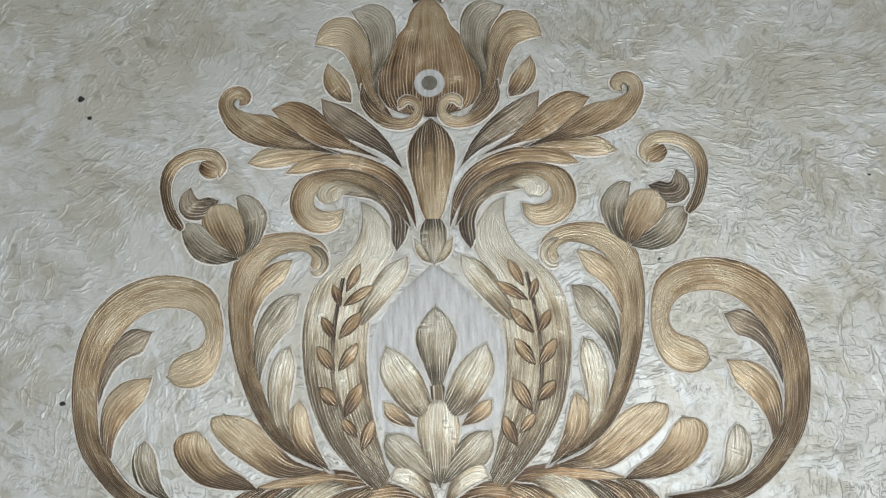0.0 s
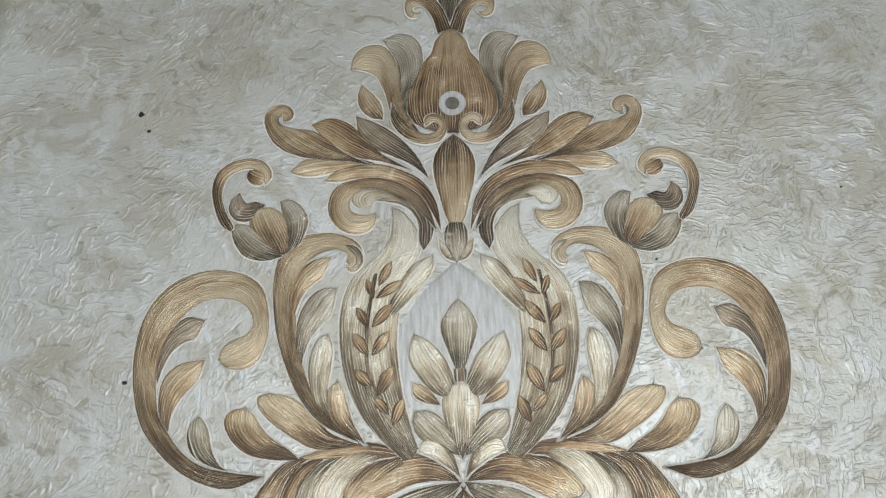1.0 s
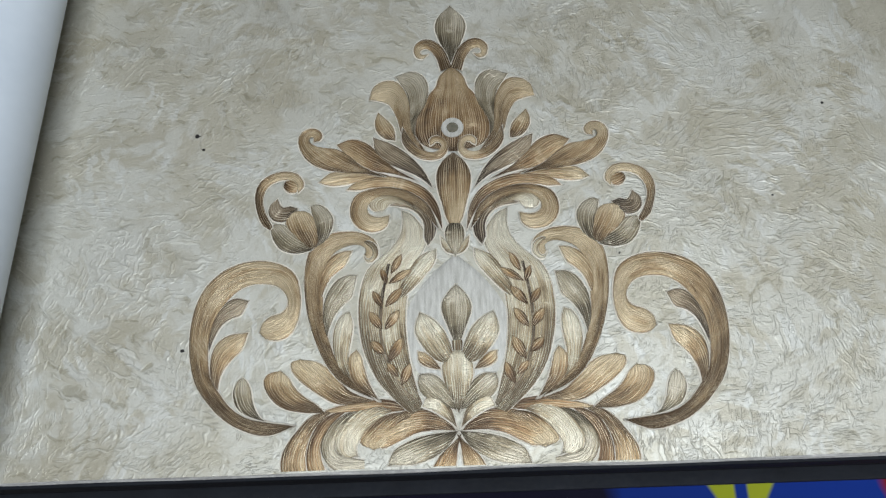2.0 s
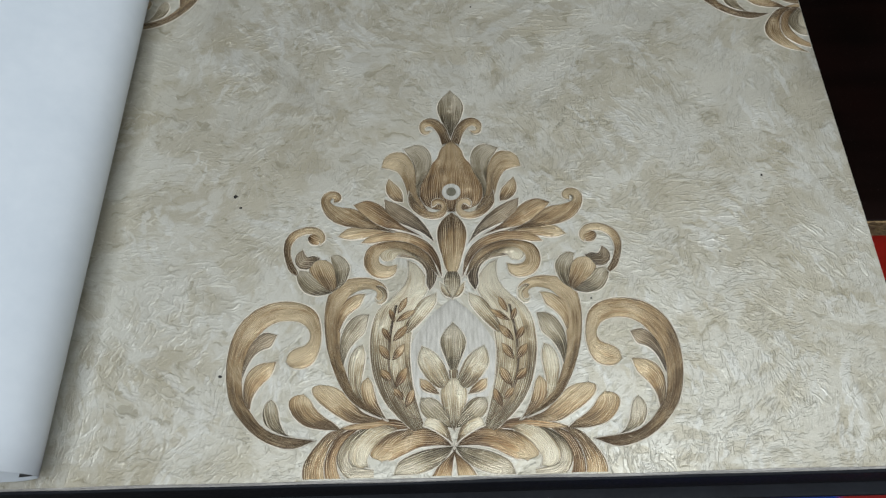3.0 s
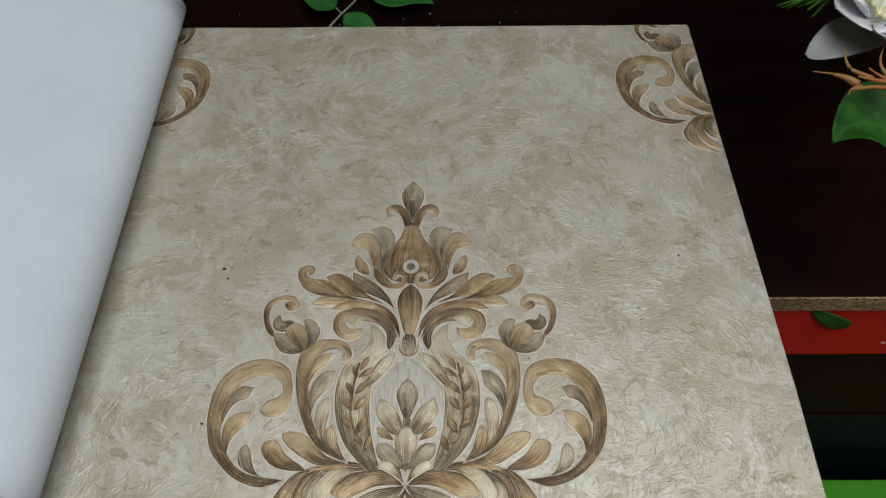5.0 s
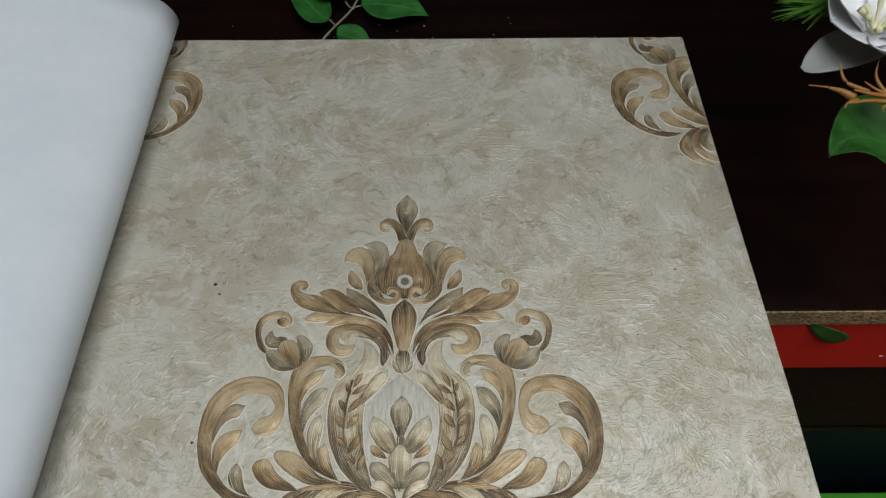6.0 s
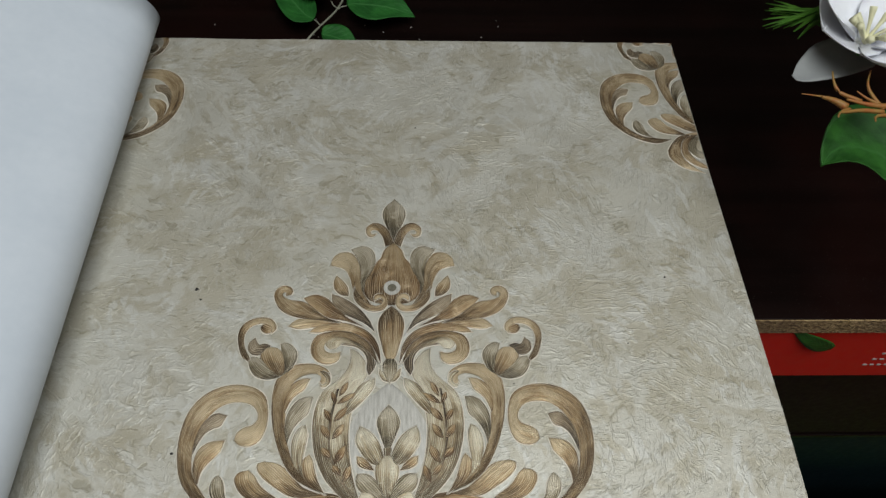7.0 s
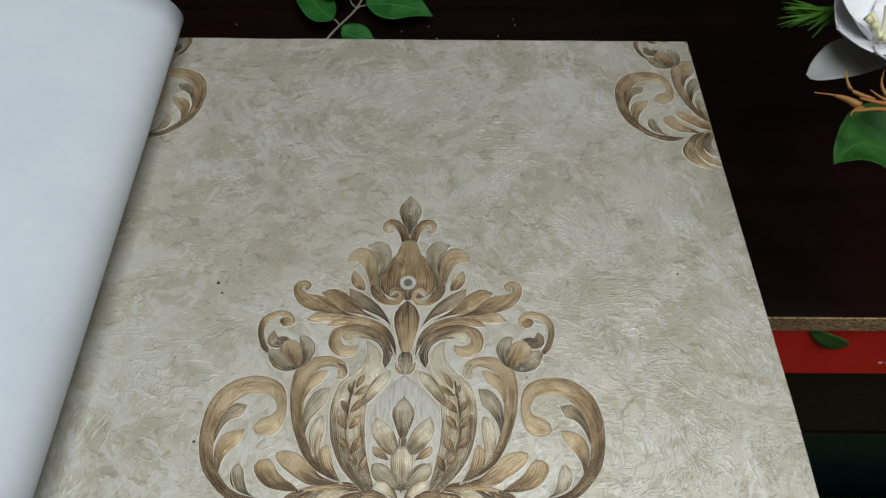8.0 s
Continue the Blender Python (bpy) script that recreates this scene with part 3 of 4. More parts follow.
    pair("leaf", "dark", ((-98.7, -101.5), (-99.7, -95.1), (-98.6, -87.8), (-96.3, -82.1), (-93.3, -78.1), (-89.4, -76.0), (-83.9, -77.2)), ((-98.7, -101.5), (-97.6, -96.5), (-96.0, -91.7), (-93.8, -87.5), (-90.3, -84.6), (-86.4, -83.1), (-83.9, -77.2)))
    pair("leaf", "gold", ((-92.6, -118.7), (-95.9, -111.0), (-97.1, -103.1), (-96.5, -97.4), (-94.2, -93.7), (-90.1, -91.2), (-82.9, -90.4)), ((-92.6, -118.7), (-92.9, -113.4), (-92.4, -108.3), (-90.6, -104.1), (-88.0, -100.6), (-84.7, -96.8), (-82.9, -90.4)))
    pair("leaf", "olive", ((-71.7, -125.9), (-79.0, -123.7), (-84.5, -120.6), (-87.0, -115.2), (-86.0, -110.4), (-83.6, -108.3)), ((-71.7, -125.9), (-75.7, -123.7), (-78.5, -119.0), (-80.0, -113.4), (-81.7, -110.0), (-83.6, -108.3)))
    pair("band", "pale", ((-18.6, -123.1), (-24.9, -117.6), (-30.6, -111.3), (-34.7, -104.2), (-37.3, -97.0), (-38.9, -88.9), (-39.4, -80.6), (-38.6, -72.6), (-36.4, -65.8), (-33.2, -61.8), (-29.0, -58.3), (-25.6, -54.7), (-22.8, -50.2), (-21.8, -44.8), (-22.2, -38.8)), ((-13.2, -120.9), (-14.8, -117.1), (-16.6, -110.9), (-18.5, -103.1), (-19.8, -94.3), (-20.3, -84.6), (-19.3, -74.6), (-17.7, -67.8), (-15.7, -61.9), (-13.3, -57.6), (-12.0, -54.1), (-12.3, -49.6), (-14.5, -45.1), (-18.0, -40.9), (-22.2, -38.8)))
    pair("leaf", "pale", ((-25.4, -81.1), (-24.1, -74.4), (-21.4, -68.7), (-18.4, -64.0), (-14.3, -59.3), (-7.8, -56.5)), ((-25.4, -81.1), (-20.8, -76.9), (-16.4, -72.7), (-11.7, -67.2), (-8.2, -62.0), (-7.8, -56.5)))
    pair("twig", "dark", ((-27.9, -63.0), (-29.2, -70.0), (-30.4, -78.0), (-30.9, -87.0), (-30.2, -96.0), (-27.8, -104.5), (-23.2, -112.2), (-17.1, -118.3)), ((-26.8, -63.0), (-28.1, -70.0), (-29.3, -78.0), (-29.8, -87.0), (-29.1, -96.0), (-26.6, -104.5), (-22.1, -112.2), (-15.9, -118.3)), tall=0.0003, raise_=0.00042, grow=0.0001)
    grain("brown", ((-26.3, -67.0), (-22.1, -58.7)), 1.6)
    grain("brown", ((-28.0, -71.3), (-30.4, -64.8)), 1.4)
    grain("brown", ((-27.2, -71.3), (-18.1, -65.4)), 1.6)
    grain("brown", ((-29.8, -80.9), (-33.7, -74.4)), 1.6)
    grain("brown", ((-28.4, -81.0), (-21.8, -73.3)), 1.9)
    grain("brown", ((-29.7, -90.3), (-34.9, -82.9)), 1.9)
    grain("brown", ((-28.3, -90.3), (-22.8, -82.5)), 1.9)
    grain("brown", ((-28.6, -100.4), (-33.9, -94.9)), 1.9)
    grain("brown", ((-26.6, -103.2), (-21.6, -93.9)), 2.1)
    grain("brown", ((-23.0, -109.2), (-27.6, -103.9)), 1.6)
    grain("brown", ((-21.7, -112.6), (-18.4, -104.2)), 1.9)
    pair("leaf", "gold", ((-29.7, -118.6), (-39.6, -114.4), (-46.2, -110.2), (-51.2, -104.2), (-55.1, -96.8), (-58.3, -88.6), (-60.5, -80.3), (-61.7, -71.8), (-61.8, -63.7), (-60.7, -57.1), (-58.0, -52.5), (-53.8, -49.2), (-47.8, -48.0), (-41.2, -48.1), (-36.0, -50.0), (-32.6, -53.0), (-31.6, -56.9), (-33.4, -60.7), (-36.1, -61.5), (-37.5, -59.0)), ((-29.7, -118.6), (-38.6, -112.0), (-45.0, -105.4), (-49.1, -98.2), (-51.7, -90.1), (-53.4, -81.8), (-53.7, -73.4), (-53.7, -66.6), (-52.2, -60.6), (-48.9, -56.5), (-44.5, -54.5), (-40.4, -54.0), (-37.6, -55.0), (-36.9, -56.8), (-37.5, -59.0)))
    pair("scroll", "pale", ((-39.0, -52.4), (-35.2, -52.6), (-32.3, -55.1), (-31.7, -59.0), (-34.0, -61.9), (-36.6, -61.8), (-37.5, -59.0)), ((-39.0, -52.4), (-36.2, -54.7), (-34.5, -56.5), (-34.1, -58.6), (-35.4, -60.3), (-37.0, -60.1), (-37.5, -59.0)))
    pair("leaf", "gold", ((-56.4, -81.7), (-57.0, -75.0), (-55.7, -66.9), (-53.8, -62.1), (-50.5, -58.6), (-46.3, -56.8), (-42.5, -56.7)), ((-56.4, -81.7), (-54.4, -77.1), (-52.9, -72.6), (-51.0, -68.8), (-48.3, -65.8), (-45.1, -63.1), (-42.5, -56.7)))
    pair("leaf", "olive", ((-51.3, -96.6), (-53.4, -86.8), (-53.2, -78.8), (-51.5, -73.5), (-48.6, -69.5), (-44.6, -67.4), (-40.2, -67.4)), ((-51.3, -96.6), (-51.0, -91.4), (-49.7, -86.9), (-47.7, -82.9), (-44.8, -79.6), (-41.9, -76.2), (-40.2, -67.4)))
    pair("leaf", "pale", ((-37.4, -114.5), (-45.6, -107.1), (-48.4, -100.2), (-49.2, -93.4), (-48.2, -87.9), (-45.8, -84.1), (-42.7, -82.8)), ((-37.4, -114.5), (-41.4, -107.1), (-42.5, -100.8), (-41.7, -94.5), (-41.2, -88.0), (-42.7, -82.8)))
    pair("leaf", "gold", ((-30.3, -118.3), (-40.6, -111.8), (-43.1, -105.5), (-42.4, -101.0), (-39.5, -98.2)), ((-30.3, -118.3), (-34.2, -111.5), (-36.1, -106.0), (-37.5, -101.1), (-39.5, -98.2)))
    pair("scroll", "gold", ((-77.5, -46.7), (-81.2, -43.7), (-83.8, -37.4), (-85.0, -30.6), (-83.6, -24.8), (-79.7, -21.1), (-73.9, -19.3), (-68.1, -20.1), (-64.8, -23.6), (-64.3, -27.1), (-66.5, -29.8)), ((-77.5, -46.7), (-76.4, -45.0), (-79.2, -40.1), (-81.1, -34.5), (-80.8, -29.3), (-78.2, -25.4), (-73.6, -23.5), (-69.7, -24.0), (-67.4, -26.0), (-67.1, -27.9), (-66.5, -29.8)))
    pair("bud", "brown", ((-72.4, -23.9), (-73.1, -26.5), (-71.3, -29.1), (-68.3, -29.7), (-65.2, -28.0)), ((-72.4, -23.9), (-69.8, -22.3), (-66.5, -22.6), (-64.8, -25.0), (-65.2, -28.0)))
    pair("leaf", "dark", ((-66.1, -36.9), (-68.4, -40.5), (-71.6, -43.1), (-75.8, -42.6), (-78.5, -39.4), (-78.2, -35.2), (-75.1, -32.1)), ((-66.1, -36.9), (-69.7, -35.7), (-72.2, -36.3), (-73.6, -35.1), (-75.1, -32.1)))
    pair("petal", "olive", ((-58.9, -55.6), (-57.7, -51.0), (-58.7, -45.2), (-60.0, -40.5), (-60.9, -36.0)), ((-58.9, -55.6), (-54.2, -52.6), (-51.5, -47.3), (-51.0, -41.9), (-53.8, -37.4), (-57.7, -35.2), (-60.9, -36.0)))
    pair("petal", "olive", ((-58.9, -56.0), (-65.4, -57.5), (-71.7, -55.9), (-75.4, -51.8), (-77.1, -46.7), (-75.9, -43.9)), ((-58.9, -56.0), (-62.9, -51.9), (-67.3, -47.5), (-71.3, -44.4), (-75.9, -43.9)))
    pair("petal", "gold", ((-58.9, -55.6), (-63.9, -53.1), (-68.6, -49.2), (-71.1, -44.4), (-70.5, -40.2), (-66.8, -38.0)), ((-58.9, -55.6), (-56.3, -51.8), (-57.1, -46.2), (-59.2, -41.2), (-62.5, -38.5), (-66.8, -38.0)))
    pair("scroll", "gold", ((-28.9, -23.3), (-37.9, -21.5), (-46.9, -20.7), (-55.9, -18.8), (-62.4, -15.3), (-66.2, -10.4), (-68.0, -5.0), (-66.8, -0.3), (-63.2, 1.8), (-59.3, 1.0), (-57.3, -1.9), (-58.3, -4.6), (-61.2, -5.3)), ((-28.9, -23.3), (-38.9, -18.0), (-45.3, -12.3), (-50.5, -9.1), (-56.3, -8.3), (-61.1, -8.5), (-63.7, -6.4), (-63.8, -4.0), (-62.6, -2.8), (-61.3, -3.1), (-61.2, -5.3)))
    pair("leaf", "gold", ((-25.4, -23.1), (-36.1, -20.0), (-46.0, -19.2), (-53.1, -20.5), (-58.0, -25.0)), ((-25.4, -23.1), (-34.3, -23.9), (-41.4, -25.5), (-48.1, -26.8), (-53.5, -26.7), (-58.0, -25.0)))
    pair("leaf", "brown", ((-14.7, -25.6), (-25.4, -18.9), (-32.3, -11.4), (-37.8, -6.3), (-44.2, -4.2), (-50.9, -6.7)), ((-14.7, -25.6), (-25.4, -22.0), (-33.4, -20.5), (-40.1, -17.9), (-45.6, -13.4), (-50.9, -6.7)))
    pair("leaf", "dark", ((-8.7, -29.1), (-12.5, -20.9), (-17.9, -14.0), (-23.3, -9.3), (-28.7, -6.1), (-35.0, -3.6)), ((-8.7, -29.1), (-14.7, -23.7), (-21.8, -20.0), (-28.3, -16.8), (-33.4, -12.4), (-35.0, -3.6)))
    pair("leaf", "brown", ((-4.9, -48.7), (-6.4, -38.1), (-10.9, -30.1), (-18.3, -25.3), (-27.2, -22.7), (-36.1, -23.4), (-42.3, -25.5), (-45.9, -28.9)), ((-4.9, -48.7), (-8.6, -40.7), (-13.0, -34.9), (-19.2, -30.7), (-27.1, -28.3), (-35.1, -28.4), (-40.4, -29.3), (-45.9, -28.9)))
    pair("scroll", "gold", ((-6.6, -48.1), (-9.2, -39.8), (-13.0, -34.5), (-19.2, -30.2), (-27.1, -28.1), (-35.1, -28.6), (-41.2, -31.0), (-43.8, -35.7), (-43.8, -41.4), (-40.9, -46.1), (-36.3, -48.6), (-31.1, -48.4), (-27.9, -45.7), (-27.2, -41.1)), ((-6.6, -48.1), (-11.4, -42.3), (-16.6, -37.1), (-23.6, -33.2), (-29.7, -32.0), (-34.1, -33.7), (-36.5, -36.9), (-35.8, -40.3), (-31.9, -41.9), (-27.2, -41.1)))
    pair("petal", "pale", ((-11.4, -43.4), (-16.2, -36.8), (-23.2, -33.0), (-30.3, -31.2), (-34.5, -32.5), (-36.2, -36.0), (-33.7, -39.2), (-29.9, -39.0)), ((-11.4, -43.4), (-18.0, -38.4), (-23.6, -36.1), (-26.7, -35.8), (-28.1, -37.2), (-29.9, -39.0)))
    pair("leaf", "dark", ((-11.2, -55.4), (-8.2, -50.7), (-7.8, -45.3), (-10.3, -39.8), (-14.6, -36.3), (-20.1, -34.6), (-28.1, -36.5)), ((-11.2, -55.4), (-12.8, -51.4), (-12.8, -46.2), (-14.8, -41.6), (-19.2, -38.3), (-28.1, -36.5)))
    axis("leaf", "gold", ((-12.2, 0.5), (-16.6, 5.0), (-22.4, 7.4), (-29.0, 7.0), (-36.5, 5.2), (-42.9, 3.5), (-48.1, 1.0)))
    pair("bud", "pale", ((-0.0, -59.6), (-3.4, -58.3), (-5.5, -55.2), (-6.1, -50.8)), ((-0.0, -59.6), (-1.6, -56.6), (-3.3, -53.4), (-6.1, -50.8)))
    axis("bud", "olive", ((-43.4, 0.3), (-46.5, 3.1), (-49.6, 4.1), (-53.6, 3.6), (-57.2, 1.7), (-59.8, 0.2)))
    axis("bulb", "brown", ((-11.0, 3.6), (-9.4, 10.4), (-5.5, 15.5), (1.1, 17.7), (7.2, 16.1), (13.3, 12.6), (18.5, 9.7), (21.4, 7.3), (27.1, 5.4), (32.8, 0.3)))
    pair("petal", "olive", ((-13.2, -11.8), (-17.6, -5.5), (-19.3, 2.4), (-18.9, 10.4), (-20.3, 18.5), (-23.8, 24.6), (-25.5, 27.6)), ((-13.2, -11.8), (-16.3, -4.0), (-15.8, 4.8), (-11.7, 12.5), (-10.3, 20.0), (-12.3, 27.0), (-17.9, 30.2), (-25.5, 27.6)))
    pair("petal", "gold", ((-11.1, -12.2), (-17.0, -9.6), (-22.0, -3.3), (-24.6, 5.6), (-27.8, 12.2), (-32.0, 14.5), (-37.1, 15.6)), ((-11.1, -12.2), (-13.8, -7.8), (-17.1, -1.5), (-18.3, 7.1), (-19.8, 16.9), (-24.4, 24.6), (-30.9, 25.4), (-35.6, 21.8), (-37.1, 15.6)))
    pair("scroll", "gold", ((-21.8, 1.0), (-22.4, -4.9), (-20.4, -9.8), (-15.5, -14.3), (-9.6, -15.9), (-4.2, -14.3), (-2.0, -9.7), (-3.3, -5.3), (-7.3, -3.6), (-10.2, -5.5), (-9.9, -8.6)), ((-21.8, 1.0), (-19.7, -3.1), (-17.3, -6.7), (-13.7, -10.2), (-9.6, -11.8), (-6.5, -11.1), (-5.0, -9.2), (-5.9, -7.2), (-7.5, -7.0), (-8.4, -7.9), (-9.9, -8.6)))
    pair("leaf", "gold", ((-25.1, -5.6), (-29.8, -4.6), (-33.5, -0.5), (-34.3, 4.4), (-32.9, 9.0)), ((-25.1, -5.6), (-25.1, -2.4), (-26.2, 1.6), (-29.0, 5.2), (-32.9, 9.0)))
    axis("finial", "olive", ((33.5, 0.6), (40.0, 2.6), (47.0, 5.5), (54.1, 7.3), (60.2, 5.6), (66.0, 0.3)))
    pair("scroll", "gold", ((0.2, 32.2), (-2.9, 41.2), (-7.7, 46.5), (-12.9, 47.3), (-16.9, 43.6), (-16.3, 38.0), (-12.9, 36.5), (-10.3, 39.2)), ((-4.9, 30.2), (-6.6, 36.4), (-9.2, 40.6), (-11.7, 42.0), (-13.7, 41.1), (-13.7, 39.3), (-12.3, 38.9), (-10.3, 39.2)))
    pair("petal", "pale", ((-0.7, -129.1), (-2.7, -122.2), (-7.1, -117.0), (-11.8, -117.2), (-13.9, -120.9)), ((-0.7, -129.1), (-3.9, -126.3), (-9.0, -123.0), (-13.9, -120.9)))
    pair("leaf", "gold", ((-6.3, -106.9), (-11.5, -106.0), (-15.0, -103.7), (-15.6, -99.5)), ((-6.3, -106.9), (-8.5, -103.5), (-12.0, -100.3), (-15.6, -99.5)))
    pair("leaf", "pale", ((-2.1, -105.1), (-8.5, -103.1), (-13.3, -98.0), (-16.4, -92.5), (-16.3, -88.0), (-14.7, -83.6)), ((-2.1, -105.1), (-1.8, -100.0), (-3.5, -94.5), (-6.3, -89.6), (-10.2, -85.9), (-14.7, -83.6)))
    pair("leaf", "olive", ((-0.7, -122.4), (-7.5, -120.3), (-13.2, -117.0), (-15.5, -112.6), (-14.9, -108.5)), ((-0.7, -122.4), (-2.1, -117.0), (-5.5, -111.5), (-9.9, -108.5), (-14.9, -108.5)))
    axis("leaf", "olive", ((-98.1, 0.5), (-90.1, 3.6), (-83.5, 5.9), (-79.4, 5.6), (-75.2, 3.0), (-72.4, 0.2)))
    axis("grain", "pale", ((-101.3, 1.3), (-94.9, 1.5), (-88.5, 0.2)))
    axis("leaf", "pale", ((-122.7, 0.3), (-117.5, 3.2), (-110.6, 5.6), (-105.2, 6.1), (-101.6, 4.0), (-98.6, 0.3)))
    put("pale_ground", "pale", ((-1.5, -4.0), (-1.3, -7.5), (-0.4, -11.5)), ((1.5, -4.0), (1.3, -7.5), (0.4, -11.5)), tall=0.00006)
    for r0, r1, mat, name, z in ((2.6, 4.9, M_WHITE_INK, "ring", 0.0013), (0.0, 2.7, M_RINGC, "ring_centre", 0.0012)):
        if not x0 < cx < x1 or not y0 < cy < y1:
            continue
        bm = bmesh.new()
        inner = [bm.verts.new((cx + r0 / 1000 * math.cos(a), cy + r0 / 1000 * math.sin(a), z)) for a in np.linspace(0, 2 * math.pi, 25)[:-1]]
        outer = [bm.verts.new((cx + r1 / 1000 * math.cos(a), cy + r1 / 1000 * math.sin(a), z)) for a in np.linspace(0, 2 * math.pi, 25)[:-1]]
        low = [bm.verts.new((v.co.x, v.co.y, -0.0001)) for v in outer]
        for i in range(24):
            j = (i + 1) % 24
            if r0:
                bm.faces.new((inner[i], outer[i], outer[j], inner[j]))
            bm.faces.new((outer[i], low[i], low[j], outer[j]))
        if not r0:
            bm.faces.new(outer)
        bmesh.ops.delete(bm, geom=[v for v in bm.verts if not v.link_faces], context="VERTS")
        part(name, bm, mat, page)


def fleck(page, x, y, r, seed, material, z=0.0):
    bm = bmesh.new()
    top = [bm.verts.new((x + r * (0.6 + 0.6 * noise.noise((i * 1.7, seed, 0)) + 0.3) * math.cos(i * 0.785), y + r * (0.9 + 0.6 * noise.noise((i * 1.3, seed, 4))) * math.sin(i * 0.785), z + 0.00025)) for i in range(8)]
    low = [bm.verts.new((v.co.x * 1.0, v.co.y, z - 0.0002)) for v in top]
    bm.faces.new(top)
    for i in range(8):
        bm.faces.new((top[i], low[i], low[(i + 1) % 8], top[(i + 1) % 8]))
    return part("fleck", bm, material, page)


def curled_page(book):
    """The turned leaf: it rises from the gutter, bulges over the page and rolls back to the left."""
    prof = spline(((-0.250, 0.0012), (-0.215, 0.0016), (-0.191, 0.0048), (-0.1760, 0.0135), (-0.1715, 0.0245), (-0.1778, 0.0390), (-0.2000, 0.0530), (-0.2450, 0.0690), (-0.310, 0.0780), (-0.400, 0.0740), (-0.520, 0.0480), (-0.620, 0.0150)), 8)
    bm = bmesh.new()
    rows = []
    ys = np.linspace(-0.1434, 0.2205, 14)
    for y in ys:
        k = (y - ys[0]) / (ys[-1] - ys[0])
        row = []
        for q in prof:
            lift = min(1.0, q[1] / 0.06)
            x = q[0] - 0.0045 * lift * k + 0.0012 * lift * math.sin(5 * k)
            row.append(bm.verts.new((x, y - 0.002 * lift + 0.0006 * math.sin(40 * x), q[1] * (1 + 0.02 * math.sin(6 * k)))))
        rows.append(row)
    for a, b in zip(rows, rows[1:]):
        for i in range(len(a) - 1):
            bm.faces.new((a[i], a[i + 1], b[i + 1], b[i]))
    bmesh.ops.recalc_face_normals(bm, faces=bm.faces)
    bmesh.ops.solidify(bm, geom=bm.faces[:], thickness=0.00045)
    sheet = part("turned_page", bm, M_BACK, book, "curled-over turned page with a plain white paper back", smooth=True)
    # the printed side inside the curl, its shade put into the dark grey
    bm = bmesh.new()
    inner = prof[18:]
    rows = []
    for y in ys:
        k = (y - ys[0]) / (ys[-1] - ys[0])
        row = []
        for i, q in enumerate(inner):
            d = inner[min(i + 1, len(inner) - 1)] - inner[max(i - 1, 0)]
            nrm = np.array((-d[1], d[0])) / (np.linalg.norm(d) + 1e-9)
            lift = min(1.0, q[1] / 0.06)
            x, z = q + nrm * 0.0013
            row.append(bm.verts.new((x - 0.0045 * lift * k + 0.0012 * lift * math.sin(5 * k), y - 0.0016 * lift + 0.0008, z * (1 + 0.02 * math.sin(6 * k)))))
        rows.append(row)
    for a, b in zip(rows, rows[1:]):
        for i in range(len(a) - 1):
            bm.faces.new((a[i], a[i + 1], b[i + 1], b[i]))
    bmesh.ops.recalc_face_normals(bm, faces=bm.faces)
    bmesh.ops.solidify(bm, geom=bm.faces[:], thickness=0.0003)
    part("printed_side", bm, M_CURL_INSIDE, sheet, "printed side of the turned page, dark grey with the curl's shade in its colour", smooth=True)


